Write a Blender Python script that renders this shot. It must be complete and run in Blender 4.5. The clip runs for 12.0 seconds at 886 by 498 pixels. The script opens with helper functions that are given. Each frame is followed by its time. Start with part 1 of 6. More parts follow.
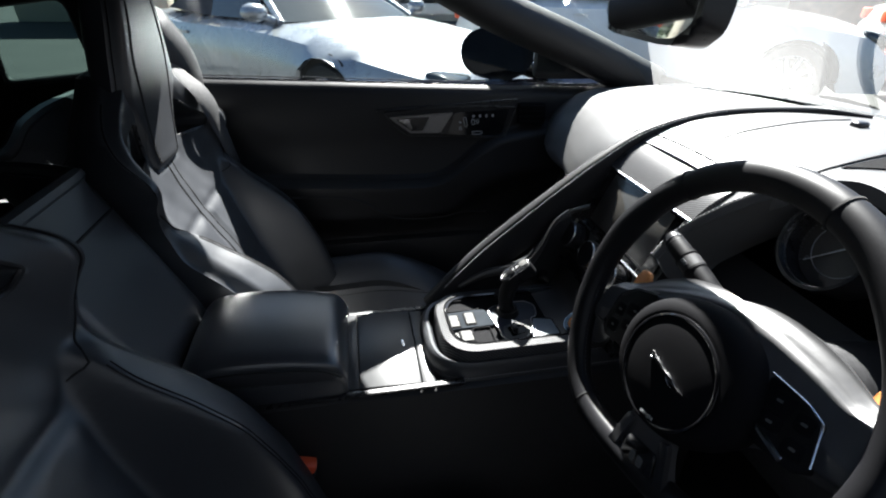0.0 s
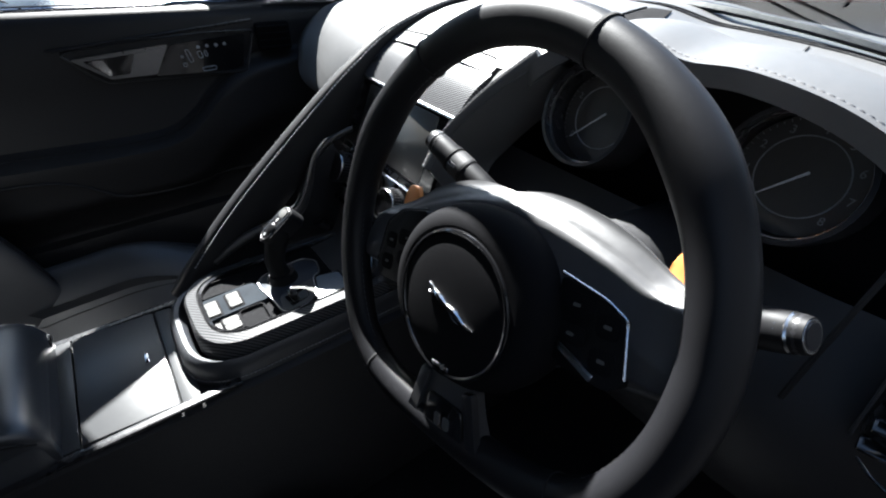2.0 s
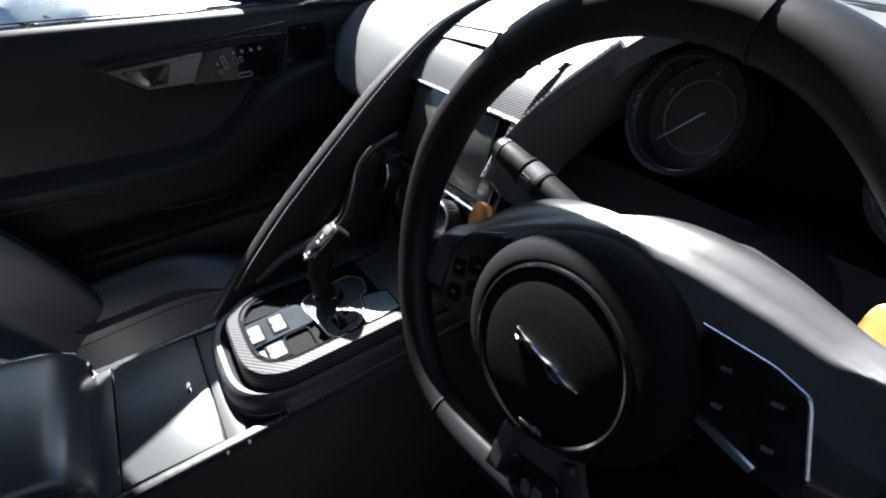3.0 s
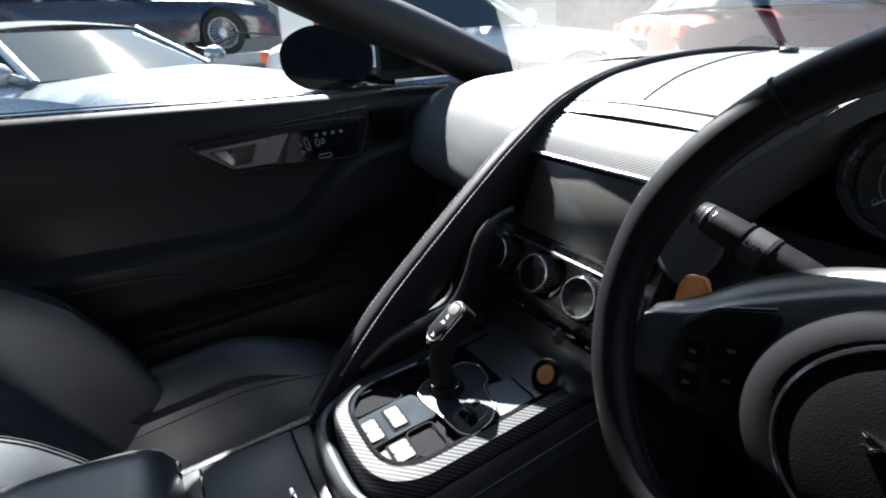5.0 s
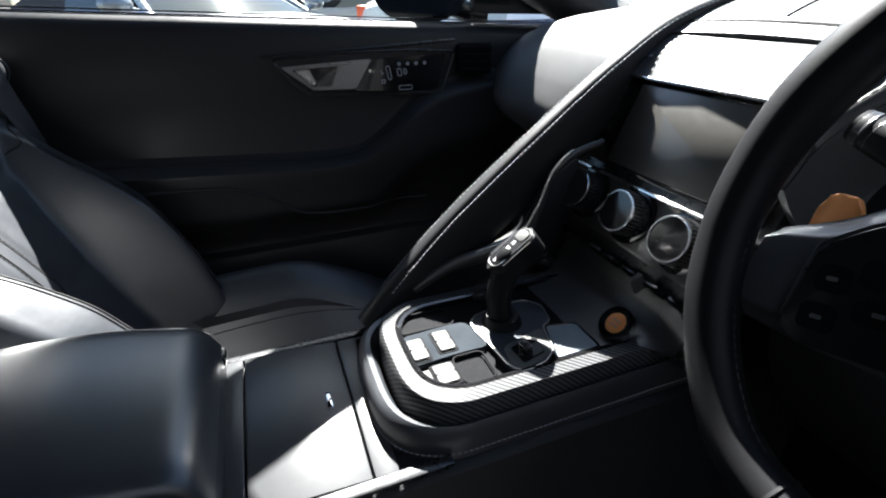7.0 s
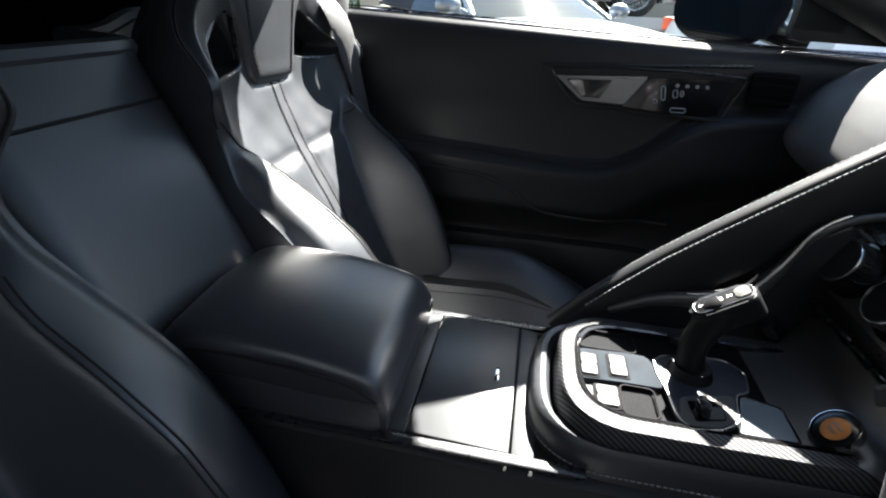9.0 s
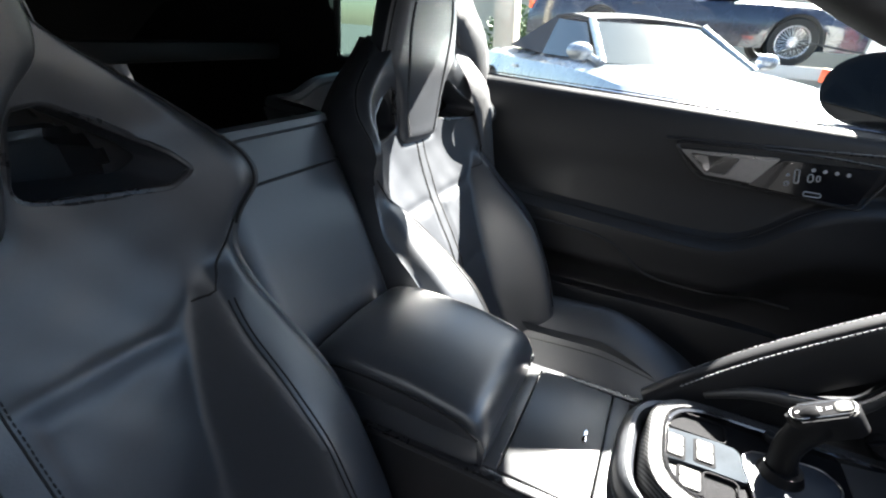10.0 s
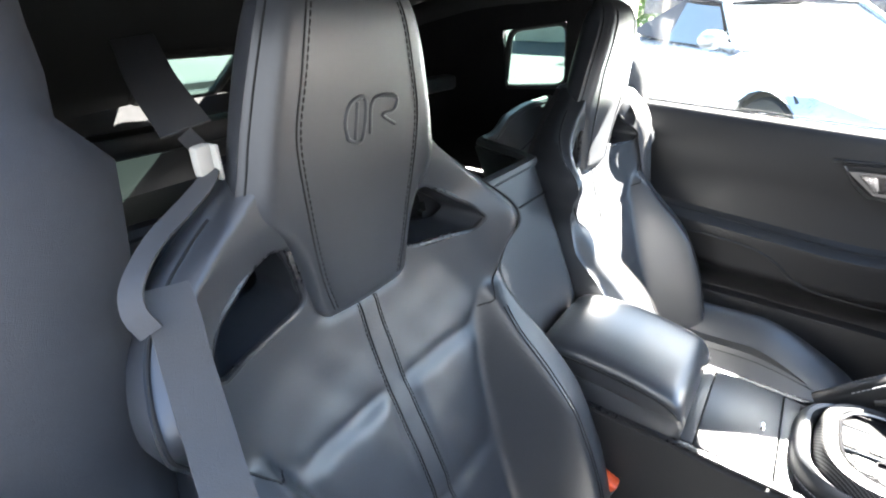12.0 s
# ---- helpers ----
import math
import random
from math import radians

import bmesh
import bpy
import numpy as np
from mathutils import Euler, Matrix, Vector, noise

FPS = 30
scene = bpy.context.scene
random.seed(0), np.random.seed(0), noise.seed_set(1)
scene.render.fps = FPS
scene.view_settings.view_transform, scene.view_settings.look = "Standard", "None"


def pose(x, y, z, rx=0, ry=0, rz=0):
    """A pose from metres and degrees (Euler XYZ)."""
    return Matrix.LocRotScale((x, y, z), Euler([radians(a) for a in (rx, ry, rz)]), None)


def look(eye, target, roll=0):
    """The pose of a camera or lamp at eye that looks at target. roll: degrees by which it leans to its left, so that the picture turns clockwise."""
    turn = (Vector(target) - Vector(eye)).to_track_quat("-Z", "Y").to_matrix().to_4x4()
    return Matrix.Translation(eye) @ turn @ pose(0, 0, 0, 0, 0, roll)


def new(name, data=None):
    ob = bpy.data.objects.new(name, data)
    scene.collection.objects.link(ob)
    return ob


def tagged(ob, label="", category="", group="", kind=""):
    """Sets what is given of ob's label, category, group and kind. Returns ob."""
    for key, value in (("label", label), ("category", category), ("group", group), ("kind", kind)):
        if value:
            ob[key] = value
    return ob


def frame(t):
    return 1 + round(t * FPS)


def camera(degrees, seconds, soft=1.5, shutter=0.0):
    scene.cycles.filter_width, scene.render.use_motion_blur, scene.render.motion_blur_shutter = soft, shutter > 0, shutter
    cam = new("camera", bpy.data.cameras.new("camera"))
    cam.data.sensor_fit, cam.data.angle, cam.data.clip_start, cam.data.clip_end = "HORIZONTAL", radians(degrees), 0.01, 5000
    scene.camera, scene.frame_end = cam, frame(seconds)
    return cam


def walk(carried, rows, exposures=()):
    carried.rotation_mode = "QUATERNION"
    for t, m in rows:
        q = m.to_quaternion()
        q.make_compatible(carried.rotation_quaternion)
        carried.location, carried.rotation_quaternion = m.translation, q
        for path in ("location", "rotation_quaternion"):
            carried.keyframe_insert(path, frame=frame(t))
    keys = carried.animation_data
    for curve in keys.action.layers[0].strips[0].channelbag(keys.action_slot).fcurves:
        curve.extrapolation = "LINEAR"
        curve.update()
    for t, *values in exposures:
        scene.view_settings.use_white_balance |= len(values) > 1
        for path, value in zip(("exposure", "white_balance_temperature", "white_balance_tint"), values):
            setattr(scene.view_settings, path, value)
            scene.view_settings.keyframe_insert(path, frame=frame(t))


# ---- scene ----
cam = camera(86.5, 12.0, soft=2.1)
PATH = [
    (0, (0.025, -0.621, 1.096), (0.346, 1.089, 0.109), 0.7),
    (0.5, (0.056, -0.62, 1.08), (0.63, 1.005, 0.066), 1.1),
    (1, (0.089, -0.61, 1.055), (0.88, 0.903, 0.013), 1.3),
    (1.5, (0.114, -0.579, 1.028), (1.021, 0.825, -0.07), 0.7),
    (2, (0.141, -0.539, 1.009), (1.091, 0.786, -0.149), -0.1),
    (2.5, (0.158, -0.502, 1.005), (1.057, 0.828, -0.188), -2.3),
    (3, (0.148, -0.469, 0.997), (0.99, 0.92, -0.17), -3.6),
    (3.5, (0.112, -0.445, 0.992), (0.93, 1.019, -0.098), -3.9),
    (3.7, (0.087, -0.432, 0.997), (0.919, 1.057, -0.047), -3.2),
    (5.3, (0.052, -0.35, 0.95), (0.991, 1.208, 0.117), -3.2),
    (5.5, (0.051, -0.348, 0.937), (1.025, 1.182, 0.094), -2.9),
    (6, (0.051, -0.345, 0.915), (1.011, 1.165, 0.021), -2.7),
    (6.5, (0.049, -0.336, 0.9), (0.839, 1.249, -0.028), -1.6),
    (6.7, (0.052, -0.338, 0.894), (0.784, 1.275, -0.035), -1.1),
    (8.3, (0.077, -0.369, 0.896), (0.076, 1.38, -0.073), 1.1),
    (8.5, (0.077, -0.371, 0.898), (-0.015, 1.38, -0.064), 1.4),
    (9, (0.079, -0.385, 0.908), (-0.233, 1.356, -0.026), 2.5),
    (9.5, (0.077, -0.406, 0.938), (-0.439, 1.309, 0.047), 3.4),
    (10, (0.076, -0.445, 0.978), (-0.661, 1.209, 0.128), 3.9),
    (10.5, (0.08, -0.489, 0.999), (-0.829, 1.074, 0.142), 4.4),
    (11, (0.052, -0.534, 1.04), (-0.957, 0.931, 0.128), 3.7),
    (11.5, (0.016, -0.595, 1.075), (-1.016, 0.84, 0.14), 1.4),
    (12, (-0.006, -0.666, 1.1), (-1.067, 0.761, 0.185), -0.2),
]
walk(cam, [(t, look(eye, target, roll)) for t, eye, target, roll in PATH], [(0, 3.25, 6080, 8), (2, 3.45, 5950, 8), (5.5, 3.55, 5950, 8), (8.5, 4.0, 6250, 8), (9.5, 4.35, 6330, 8), (10.5, 5.35, 6350, 8), (11.5, 6.2, 6450, 8), (12, 6.6, 6500, 8)])


# ---- light ----
world = bpy.data.worlds.new("sky")
scene.world = world
world.use_nodes = True
SUN_AZ, SUN_EL = 72.5, 45.0
sky = world.node_tree.nodes.new("ShaderNodeTexSky")
sky.sky_type, sky.sun_disc = "NISHITA", False
sky.sun_elevation, sky.sun_rotation = radians(SUN_EL), radians(90.0 - SUN_AZ)
world.node_tree.links.new(sky.outputs[0], world.node_tree.nodes["Background"].inputs[0])
world.node_tree.nodes["Background"].inputs[1].default_value = 0.0265
sun = new("sun", bpy.data.lights.new("sun", "SUN"))
sun.data.energy, sun.data.angle, sun.data.color = 4.0, radians(0.6), (1.0, 0.95, 0.87)
sun_way = Vector((math.cos(radians(SUN_EL)) * math.cos(radians(SUN_AZ)), math.cos(radians(SUN_EL)) * math.sin(radians(SUN_AZ)), math.sin(radians(SUN_EL))))
sun.matrix_world = look(sun_way * 30, (0, 0, 0))


# ---- materials ----
def material(name, base, rough=0.5, metal=0.0, vary=0.25, vary_scale=6.0, grain=0.0, grain_scale=900.0, coat=0.0, wear=0.12, spec=0.5, cells=False):
    """A surface with slow and fine variation of its colour and gloss, and a fine relief."""
    m = bpy.data.materials.new(name)
    m.use_nodes = True
    nodes, links = m.node_tree.nodes, m.node_tree.links
    b = nodes["Principled BSDF"]
    b.inputs["Metallic"].default_value = metal
    b.inputs["Coat Weight"].default_value = coat
    b.inputs["Coat Roughness"].default_value = 0.05
    b.inputs["Specular IOR Level"].default_value = spec
    co = nodes.new("ShaderNodeTexCoord")
    slow, fine = nodes.new("ShaderNodeTexNoise"), nodes.new("ShaderNodeTexNoise")
    slow.inputs["Scale"].default_value, slow.inputs["Detail"].default_value = vary_scale, 5
    fine.inputs["Scale"].default_value, fine.inputs["Detail"].default_value = vary_scale * 22, 3
    both = nodes.new("ShaderNodeMix")
    both.inputs[0].default_value = 0.4
    for n in (slow, fine):
        links.new(co.outputs["Object"], n.inputs["Vector"])
    links.new(slow.outputs[0], both.inputs[2])
    links.new(fine.outputs[0], both.inputs[3])
    ramp = nodes.new("ShaderNodeValToRGB")
    ramp.color_ramp.elements[0].position, ramp.color_ramp.elements[1].position = 0.3, 0.7
    ramp.color_ramp.elements[0].color = (*[c * (1 - vary) for c in base], 1)
    ramp.color_ramp.elements[1].color = (*[min(1.0, c * (1 + vary)) for c in base], 1)
    links.new(both.outputs[0], ramp.inputs[0])
    links.new(ramp.outputs[0], b.inputs["Base Color"])
    span = nodes.new("ShaderNodeMapRange")
    span.inputs[1].default_value, span.inputs[2].default_value = 0.3, 0.7
    span.inputs[3].default_value, span.inputs[4].default_value = max(0.02, rough - wear), min(1.0, rough + wear)
    links.new(both.outputs[0], span.inputs[0])
    links.new(span.outputs[0], b.inputs["Roughness"])
    if grain:
        t = nodes.new("ShaderNodeTexVoronoi" if cells else "ShaderNodeTexNoise")
        t.inputs["Scale"].default_value = grain_scale
        links.new(co.outputs["Object"], t.inputs["Vector"])
        bump = nodes.new("ShaderNodeBump")
        bump.inputs["Strength"].default_value, bump.inputs["Distance"].default_value = grain, 0.001
        links.new(t.outputs[0], bump.inputs["Height"])
        links.new(bump.outputs[0], b.inputs["Normal"])
    return m


def woven(name):
    """Carbon weave: a diagonal twill of dark and grey threads under clear lacquer."""
    m = material(name, (0.12, 0.12, 0.125), 0.42, 0.0, coat=0.0, wear=0.02, spec=0.12)
    nodes, links = m.node_tree.nodes, m.node_tree.links
    w = nodes.new("ShaderNodeTexWave")
    w.wave_type, w.bands_direction = "BANDS", "DIAGONAL"
    w.inputs["Scale"].default_value, w.inputs["Distortion"].default_value = 105.0, 0.15
    ramp = nodes.new("ShaderNodeValToRGB")
    ramp.color_ramp.elements[0].position, ramp.color_ramp.elements[1].position = 0.35, 0.65
    ramp.color_ramp.elements[0].color, ramp.color_ramp.elements[1].color = (0.025, 0.025, 0.026, 1), (0.09, 0.09, 0.093, 1)
    co = nodes.new("ShaderNodeTexCoord")
    links.new(co.outputs["Object"], w.inputs["Vector"])
    links.new(w.outputs[0], ramp.inputs[0])
    links.new(ramp.outputs[0], nodes["Principled BSDF"].inputs["Base Color"])
    return m


def glass(name, tint=(0.9, 0.95, 0.93), clear=0.9, rough=0.0):
    """Thin pane: mostly clear, with a mirror-like sheen at grazing angles."""
    m = bpy.data.materials.new(name)
    m.use_nodes = True
    nodes, links = m.node_tree.nodes, m.node_tree.links
    nodes.remove(nodes["Principled BSDF"])
    a, g, mix, f = (nodes.new("ShaderNode" + k) for k in ("BsdfTransparent", "BsdfGlossy", "MixShader", "LayerWeight"))
    a.inputs[0].default_value = (*[c * clear for c in tint], 1)
    g.inputs["Roughness"].default_value = rough
    f.inputs[0].default_value = 0.5
    steep, share = nodes.new("ShaderNodeMath"), nodes.new("ShaderNodeMath")
    steep.operation, share.operation = "POWER", "MULTIPLY_ADD"
    steep.inputs[1].default_value = 2.8
    share.inputs[1].default_value, share.inputs[2].default_value = 0.65, 0.05
    links.new(f.outputs["Facing"], steep.inputs[0])
    links.new(steep.outputs[0], share.inputs[0])
    links.new(share.outputs[0], mix.inputs[0])
    links.new(a.outputs[0], mix.inputs[1])
    links.new(g.outputs[0], mix.inputs[2])
    links.new(mix.outputs[0], nodes["Material Output"].inputs[0])
    return m


LEATHER = material("black_leather", (0.033, 0.0355, 0.041), 0.41, spec=0.7, vary=0.10, vary_scale=9, grain=0.05, grain_scale=1100, wear=0.05)
DASH_LEATHER = material("dash_leather", (0.085, 0.085, 0.086), 0.45, vary=0.07, grain=0.05, grain_scale=1000, wear=0.05)
RIM_LEATHER = material("rim_leather", (0.011, 0.011, 0.0125), 0.42, vary=0.08, vary_scale=20, grain=0.03, grain_scale=1100, wear=0.04, spec=0.22)
SOFT_PLASTIC = material("soft_black_plastic", (0.013, 0.013, 0.0145), 0.58, vary=0.25, grain=0.2, grain_scale=1200)
DOOR_TRIM = material("door_trim", (0.017, 0.017, 0.0185), 0.48, vary=0.15, grain=0.08, grain_scale=900, cells=True, spec=0.32)
GLOSS_BLACK = material("gloss_black", (0.008, 0.008, 0.009), 0.12, vary=0.2, coat=0.6, wear=0.06)
SATIN_BLACK = material("satin_black", (0.02, 0.02, 0.022), 0.3, vary=0.2, wear=0.08)
CARPET = material("black_carpet", (0.012, 0.012, 0.013), 0.95, vary=0.4, grain=0.9, grain_scale=1500, spec=0.1)
HEADLINER = material("dark_headlining", (0.03, 0.03, 0.032), 0.9, vary=0.2, grain=0.5, grain_scale=1500, spec=0.2)
PILLAR_SKYLIT = material("skylit_pillar_cloth", (0.038, 0.038, 0.040), 0.85, vary=0.15, grain=0.4, grain_scale=1400, spec=0.2)
GREY_TRIM = material("grey_pillar_trim", (0.018, 0.018, 0.019), 0.6, vary=0.2, grain=0.3, grain_scale=900)
CHROME = material("brushed_alloy", (0.62, 0.62, 0.63), 0.22, 1.0, vary=0.1, wear=0.08)
BRIGHT = material("polished_metal", (0.75, 0.75, 0.76), 0.1, 1.0, vary=0.05, wear=0.05)
SATIN_GREY = material("satin_grey_bezel", (0.058, 0.058, 0.060), 0.36, vary=0.12, wear=0.05, spec=0.4)
COPPER = material("orange_anodised", (0.85, 0.33, 0.10), 0.38, 0.25, vary=0.15)
RED_PLASTIC = material("red_plastic", (0.85, 0.12, 0.04), 0.4, vary=0.1)
LEVER_PLATE = material("blue_grey_plate", (0.034, 0.040, 0.050), 0.45, vary=0.15, spec=0.2, wear=0.05)
TRAY_BLACK = material("tray_black", (0.008, 0.008, 0.009), 0.7, vary=0.2, spec=0.04, wear=0.04)
HANDLE = material("dark_alloy", (0.26, 0.26, 0.265), 0.3, 1.0, vary=0.1, wear=0.06)
LEVER_SKIN = material("lever_skin", (0.008, 0.008, 0.009), 0.5, vary=0.2, spec=0.15)
LEDGE_BLACK = material("ledge_black", (0.046, 0.044, 0.043), 0.33, vary=0.15, spec=0.75, wear=0.05)
HUB_LEATHER = material("pebbled_hub_leather", (0.007, 0.007, 0.008), 0.8, vary=0.1, grain=0.10, grain_scale=1150, cells=True, wear=0.05, spec=0.06)
ARM_LEATHER = material("armrest_leather", (0.038, 0.040, 0.045), 0.34, vary=0.08, vary_scale=9, grain=0.05, grain_scale=1100, wear=0.04, spec=0.95)
STRUT_LEATHER = material("strut_leather", (0.015, 0.015, 0.0165), 0.5, vary=0.1, grain=0.05, grain_scale=1100, wear=0.05, spec=0.25)
THREAD = material("grey_thread", (0.25, 0.25, 0.26), 0.8, vary=0.2)
STRIP_LEATHER = material("centre_strip_leather", (0.033, 0.0355, 0.041), 0.42, spec=0.7, vary=0.1, grain=0.08, grain_scale=420, cells=True, wear=0.04)
THREAD_DIM = material("dim_thread", (0.06, 0.06, 0.063), 0.8, vary=0.2)
DARK_THREAD = material("dark_seam", (0.006, 0.006, 0.007), 0.8, vary=0.2)
WEBBING = material("belt_webbing", (0.045, 0.045, 0.047), 0.75, vary=0.2, grain=0.5, grain_scale=1400)
WHITE_MARK = material("white_marking", (0.75, 0.75, 0.75), 0.5, vary=0.05)
GREY_MARK = material("grey_marking", (0.32, 0.32, 0.33), 0.5, vary=0.05)
IVORY = material("ivory_plastic", (0.42, 0.41, 0.37), 0.4, vary=0.05)
# warm grey in the base stands for the cabin's reflection in dark glass
SCREEN = material("dark_screen", (0.058, 0.054, 0.048), 0.32, vary=0.1, coat=0.3, wear=0.05, spec=0.8)
# blue-grey base paints the sky's reflection on to a gloss black cover
COVER_SKY = material("sky_tinted_cover", (0.17, 0.20, 0.23), 0.32, vary=0.1, wear=0.05, spec=0.6)
BRIDGE_GREY = material("satin_tray_bridge", (0.022, 0.026, 0.031), 0.75, vary=0.25, vary_scale=30, wear=0.05, spec=0.03)
CARBON = woven("carbon_weave")
KEYCAP = material("silver_key", (0.11, 0.11, 0.106), 0.6, 0.0, spec=0.08, vary=0.1)
SCREEN_GLASS = glass("windscreen_glass", (0.92, 0.97, 0.95), 0.92)
SIDE_GLASS = glass("dimming_side_glass", (0.90, 0.97, 0.94), 0.64)
TINTED = glass("tinted_glass", (0.40, 0.60, 0.54), 0.24)
# low mirror colour paints in a dark reflection for the door mirror
DARK_MIRROR = material("dark_reflection_glass", (0.10, 0.10, 0.105), 0.03, 1.0, vary=0.02, wear=0.01)
MIRROR = material("mirror_glass", (0.8, 0.8, 0.8), 0.03, 1.0, vary=0.02, wear=0.01)
SILVER_PAINT = material("silver_paint", (0.38, 0.39, 0.41), 0.3, 0.6, vary=0.06, coat=0.7)
WHITE_PAINT = material("white_paint", (0.75, 0.75, 0.74), 0.25, vary=0.04, coat=0.9)
NAVY_PAINT = material("dark_blue_paint", (0.012, 0.016, 0.035), 0.25, vary=0.1, coat=0.9)
RED_PAINT = material("red_paint", (0.17, 0.04, 0.032), 0.35, vary=0.1, coat=0.5)
HOOD_CLOTH = material("dark_hood_cloth", (0.045, 0.04, 0.045), 0.9, vary=0.2, grain=0.5, grain_scale=400)
TYRE = material("tyre_rubber", (0.02, 0.02, 0.02), 0.8, vary=0.2)
ALLOY = material("alloy_wheel", (0.55, 0.55, 0.56), 0.3, 0.8, vary=0.1)
TARMAC = material("tarmac", (0.07, 0.068, 0.065), 0.9, vary=0.35, vary_scale=1.2, grain=0.8, grain_scale=120)
BRICK = material("brick_wall", (0.3, 0.16, 0.11), 0.85, vary=0.3, vary_scale=3, grain=0.6, grain_scale=60)
STONE = material("pale_stone", (0.55, 0.48, 0.38), 0.85, vary=0.2, vary_scale=1.2, grain=0.12, grain_scale=30)
LEAF = material("leaves", (0.07, 0.11, 0.03), 0.6, vary=0.5, vary_scale=4)
SHADE_WALL = material("dark_shade_wall", (0.033, 0.037, 0.045), 0.8, vary=0.35, vary_scale=3, grain=0.4, grain_scale=40, spec=0.2)
TIMBER = material("timber_deck", (0.3, 0.26, 0.2), 0.8, vary=0.3, vary_scale=5)


# ---- mesh helpers ----
def link_mesh(name, bm, mat, parent=None, label="", smooth=True, angle=38):
    bmesh.ops.recalc_face_normals(bm, faces=bm.faces)
    for f in bm.faces:
        f.smooth = smooth
    if smooth:
        for e in bm.edges:
            if len(e.link_faces) == 2 and e.calc_face_angle(0) > radians(angle):
                e.smooth = False
    data = bpy.data.meshes.new(name)
    bm.to_mesh(data)
    bm.free()
    data.materials.append(mat)
    ob = new(name, data)
    if parent:
        ob.parent = parent
    if label:
        ob["label"] = label
    return ob


def part(name, bm, mat, parent, label="", **k):
    return link_mesh(name, bm, mat, parent, label, **k)


def thing(name, label, category, group="", kind="", at=(0, 0, 0)):
    ob = new(name)
    ob.empty_display_size = 0.05
    ob.location = at
    return tagged(ob, label, category, group, kind)


def smoothstep(a, b, x):
    t = min(1.0, max(0.0, (x - a) / (b - a)))
    return t * t * (3 - 2 * t)


def curve_at(x, xs, ys):
    """Smooth curve through points, by Catmull-Rom in y over uneven x."""
    if x <= xs[0]:
        return ys[0]
    if x >= xs[-1]:
        return ys[-1]
    i = max(n for n in range(len(xs) - 1) if xs[n] <= x)
    h = xs[i + 1] - xs[i]
    t = (x - xs[i]) / h
    m0 = (ys[i + 1] - ys[i - 1]) / (xs[i + 1] - xs[i - 1]) if i else (ys[1] - ys[0]) / h
    m1 = (ys[i + 2] - ys[i]) / (xs[i + 2] - xs[i]) if i + 2 < len(xs) else (ys[i + 1] - ys[i]) / h
    return (2 * t**3 - 3 * t**2 + 1) * ys[i] + (t**3 - 2 * t**2 + t) * h * m0 + (3 * t**2 - 2 * t**3) * ys[i + 1] + (t**3 - t**2) * h * m1


def spline(points, n):
    """n points evenly in parameter along a smooth line through points."""
    ks = list(range(len(points)))
    cols = [[p[a] for p in points] for a in range(3)]
    return [Vector([curve_at(k * (len(points) - 1) / (n - 1), ks, c) for c in cols]) for k in range(n)]


def box(size, at=(0, 0, 0), turn=(0, 0, 0), bevel=0.004, seg=2, bm=None):
    bm = bm or bmesh.new()
    made = bmesh.ops.create_cube(bm, size=1.0, matrix=pose(*at, *turn) @ Matrix.Diagonal((*size, 1)))
    if bevel:
        edges = {e for v in made["verts"] for e in v.link_edges}
        bmesh.ops.bevel(bm, geom=list(edges), offset=bevel, segments=seg, affect="EDGES", profile=0.5)
    return bm


def cylinder(r, depth, m=Matrix(), r2=None, n=32, bevel=0.0, bm=None):
    bm = bm or bmesh.new()
    made = bmesh.ops.create_cone(bm, cap_ends=True, segments=n, radius1=r, radius2=r if r2 is None else r2, depth=depth, matrix=m)
    if bevel:
        edges = {e for v in made["verts"] for e in v.link_edges if abs(e.calc_face_angle(0)) > 0.6}
        bmesh.ops.bevel(bm, geom=list(edges), offset=bevel, segments=2, affect="EDGES", profile=0.5)
    return bm


def loft(rings, closed=True, caps=True, bm=None):
    """A skin over rings of points with the same count."""
    bm = bm or bmesh.new()
    rows = [[bm.verts.new(p) for p in ring] for ring in rings]
    n = len(rows[0])
    for a, b in zip(rows, rows[1:]):
        for k in range(n if closed else n - 1):
            bm.faces.new((a[k], a[(k + 1) % n], b[(k + 1) % n], b[k]))
    if caps and closed:
        bm.faces.new(rows[0])
        bm.faces.new(list(reversed(rows[-1])))
    return bm


def tube(points, r, n=8, flat=1.0, bm=None, up=(0, 0, 1), closed=False):
    """A round or flattened tube along points. r: radius or list of radii. flat: width of the section across up."""
    points = [Vector(p) for p in points]
    rs = r if isinstance(r, (list, tuple)) else [r] * len(points)
    rings = []
    for k, p in enumerate(points):
        if closed:
            d = (points[(k + 1) % len(points)] - points[k - 1]).normalized()
        else:
            d = (points[min(k + 1, len(points) - 1)] - points[max(k - 1, 0)]).normalized()
        side = d.cross(Vector(up))
        side = side.normalized() if side.length > 1e-4 else Vector((1, 0, 0))
        nor = side.cross(d).normalized()
        rings.append([p + side * math.cos(a) * rs[k] * flat + nor * math.sin(a) * rs[k] for a in (2 * math.pi * j / n for j in range(n))])
    if closed:
        rings.append(rings[0])
        bm = loft(rings, caps=False, bm=bm)
        bmesh.ops.remove_doubles(bm, verts=bm.verts, dist=1e-6)
        return bm
    return loft(rings, bm=bm)


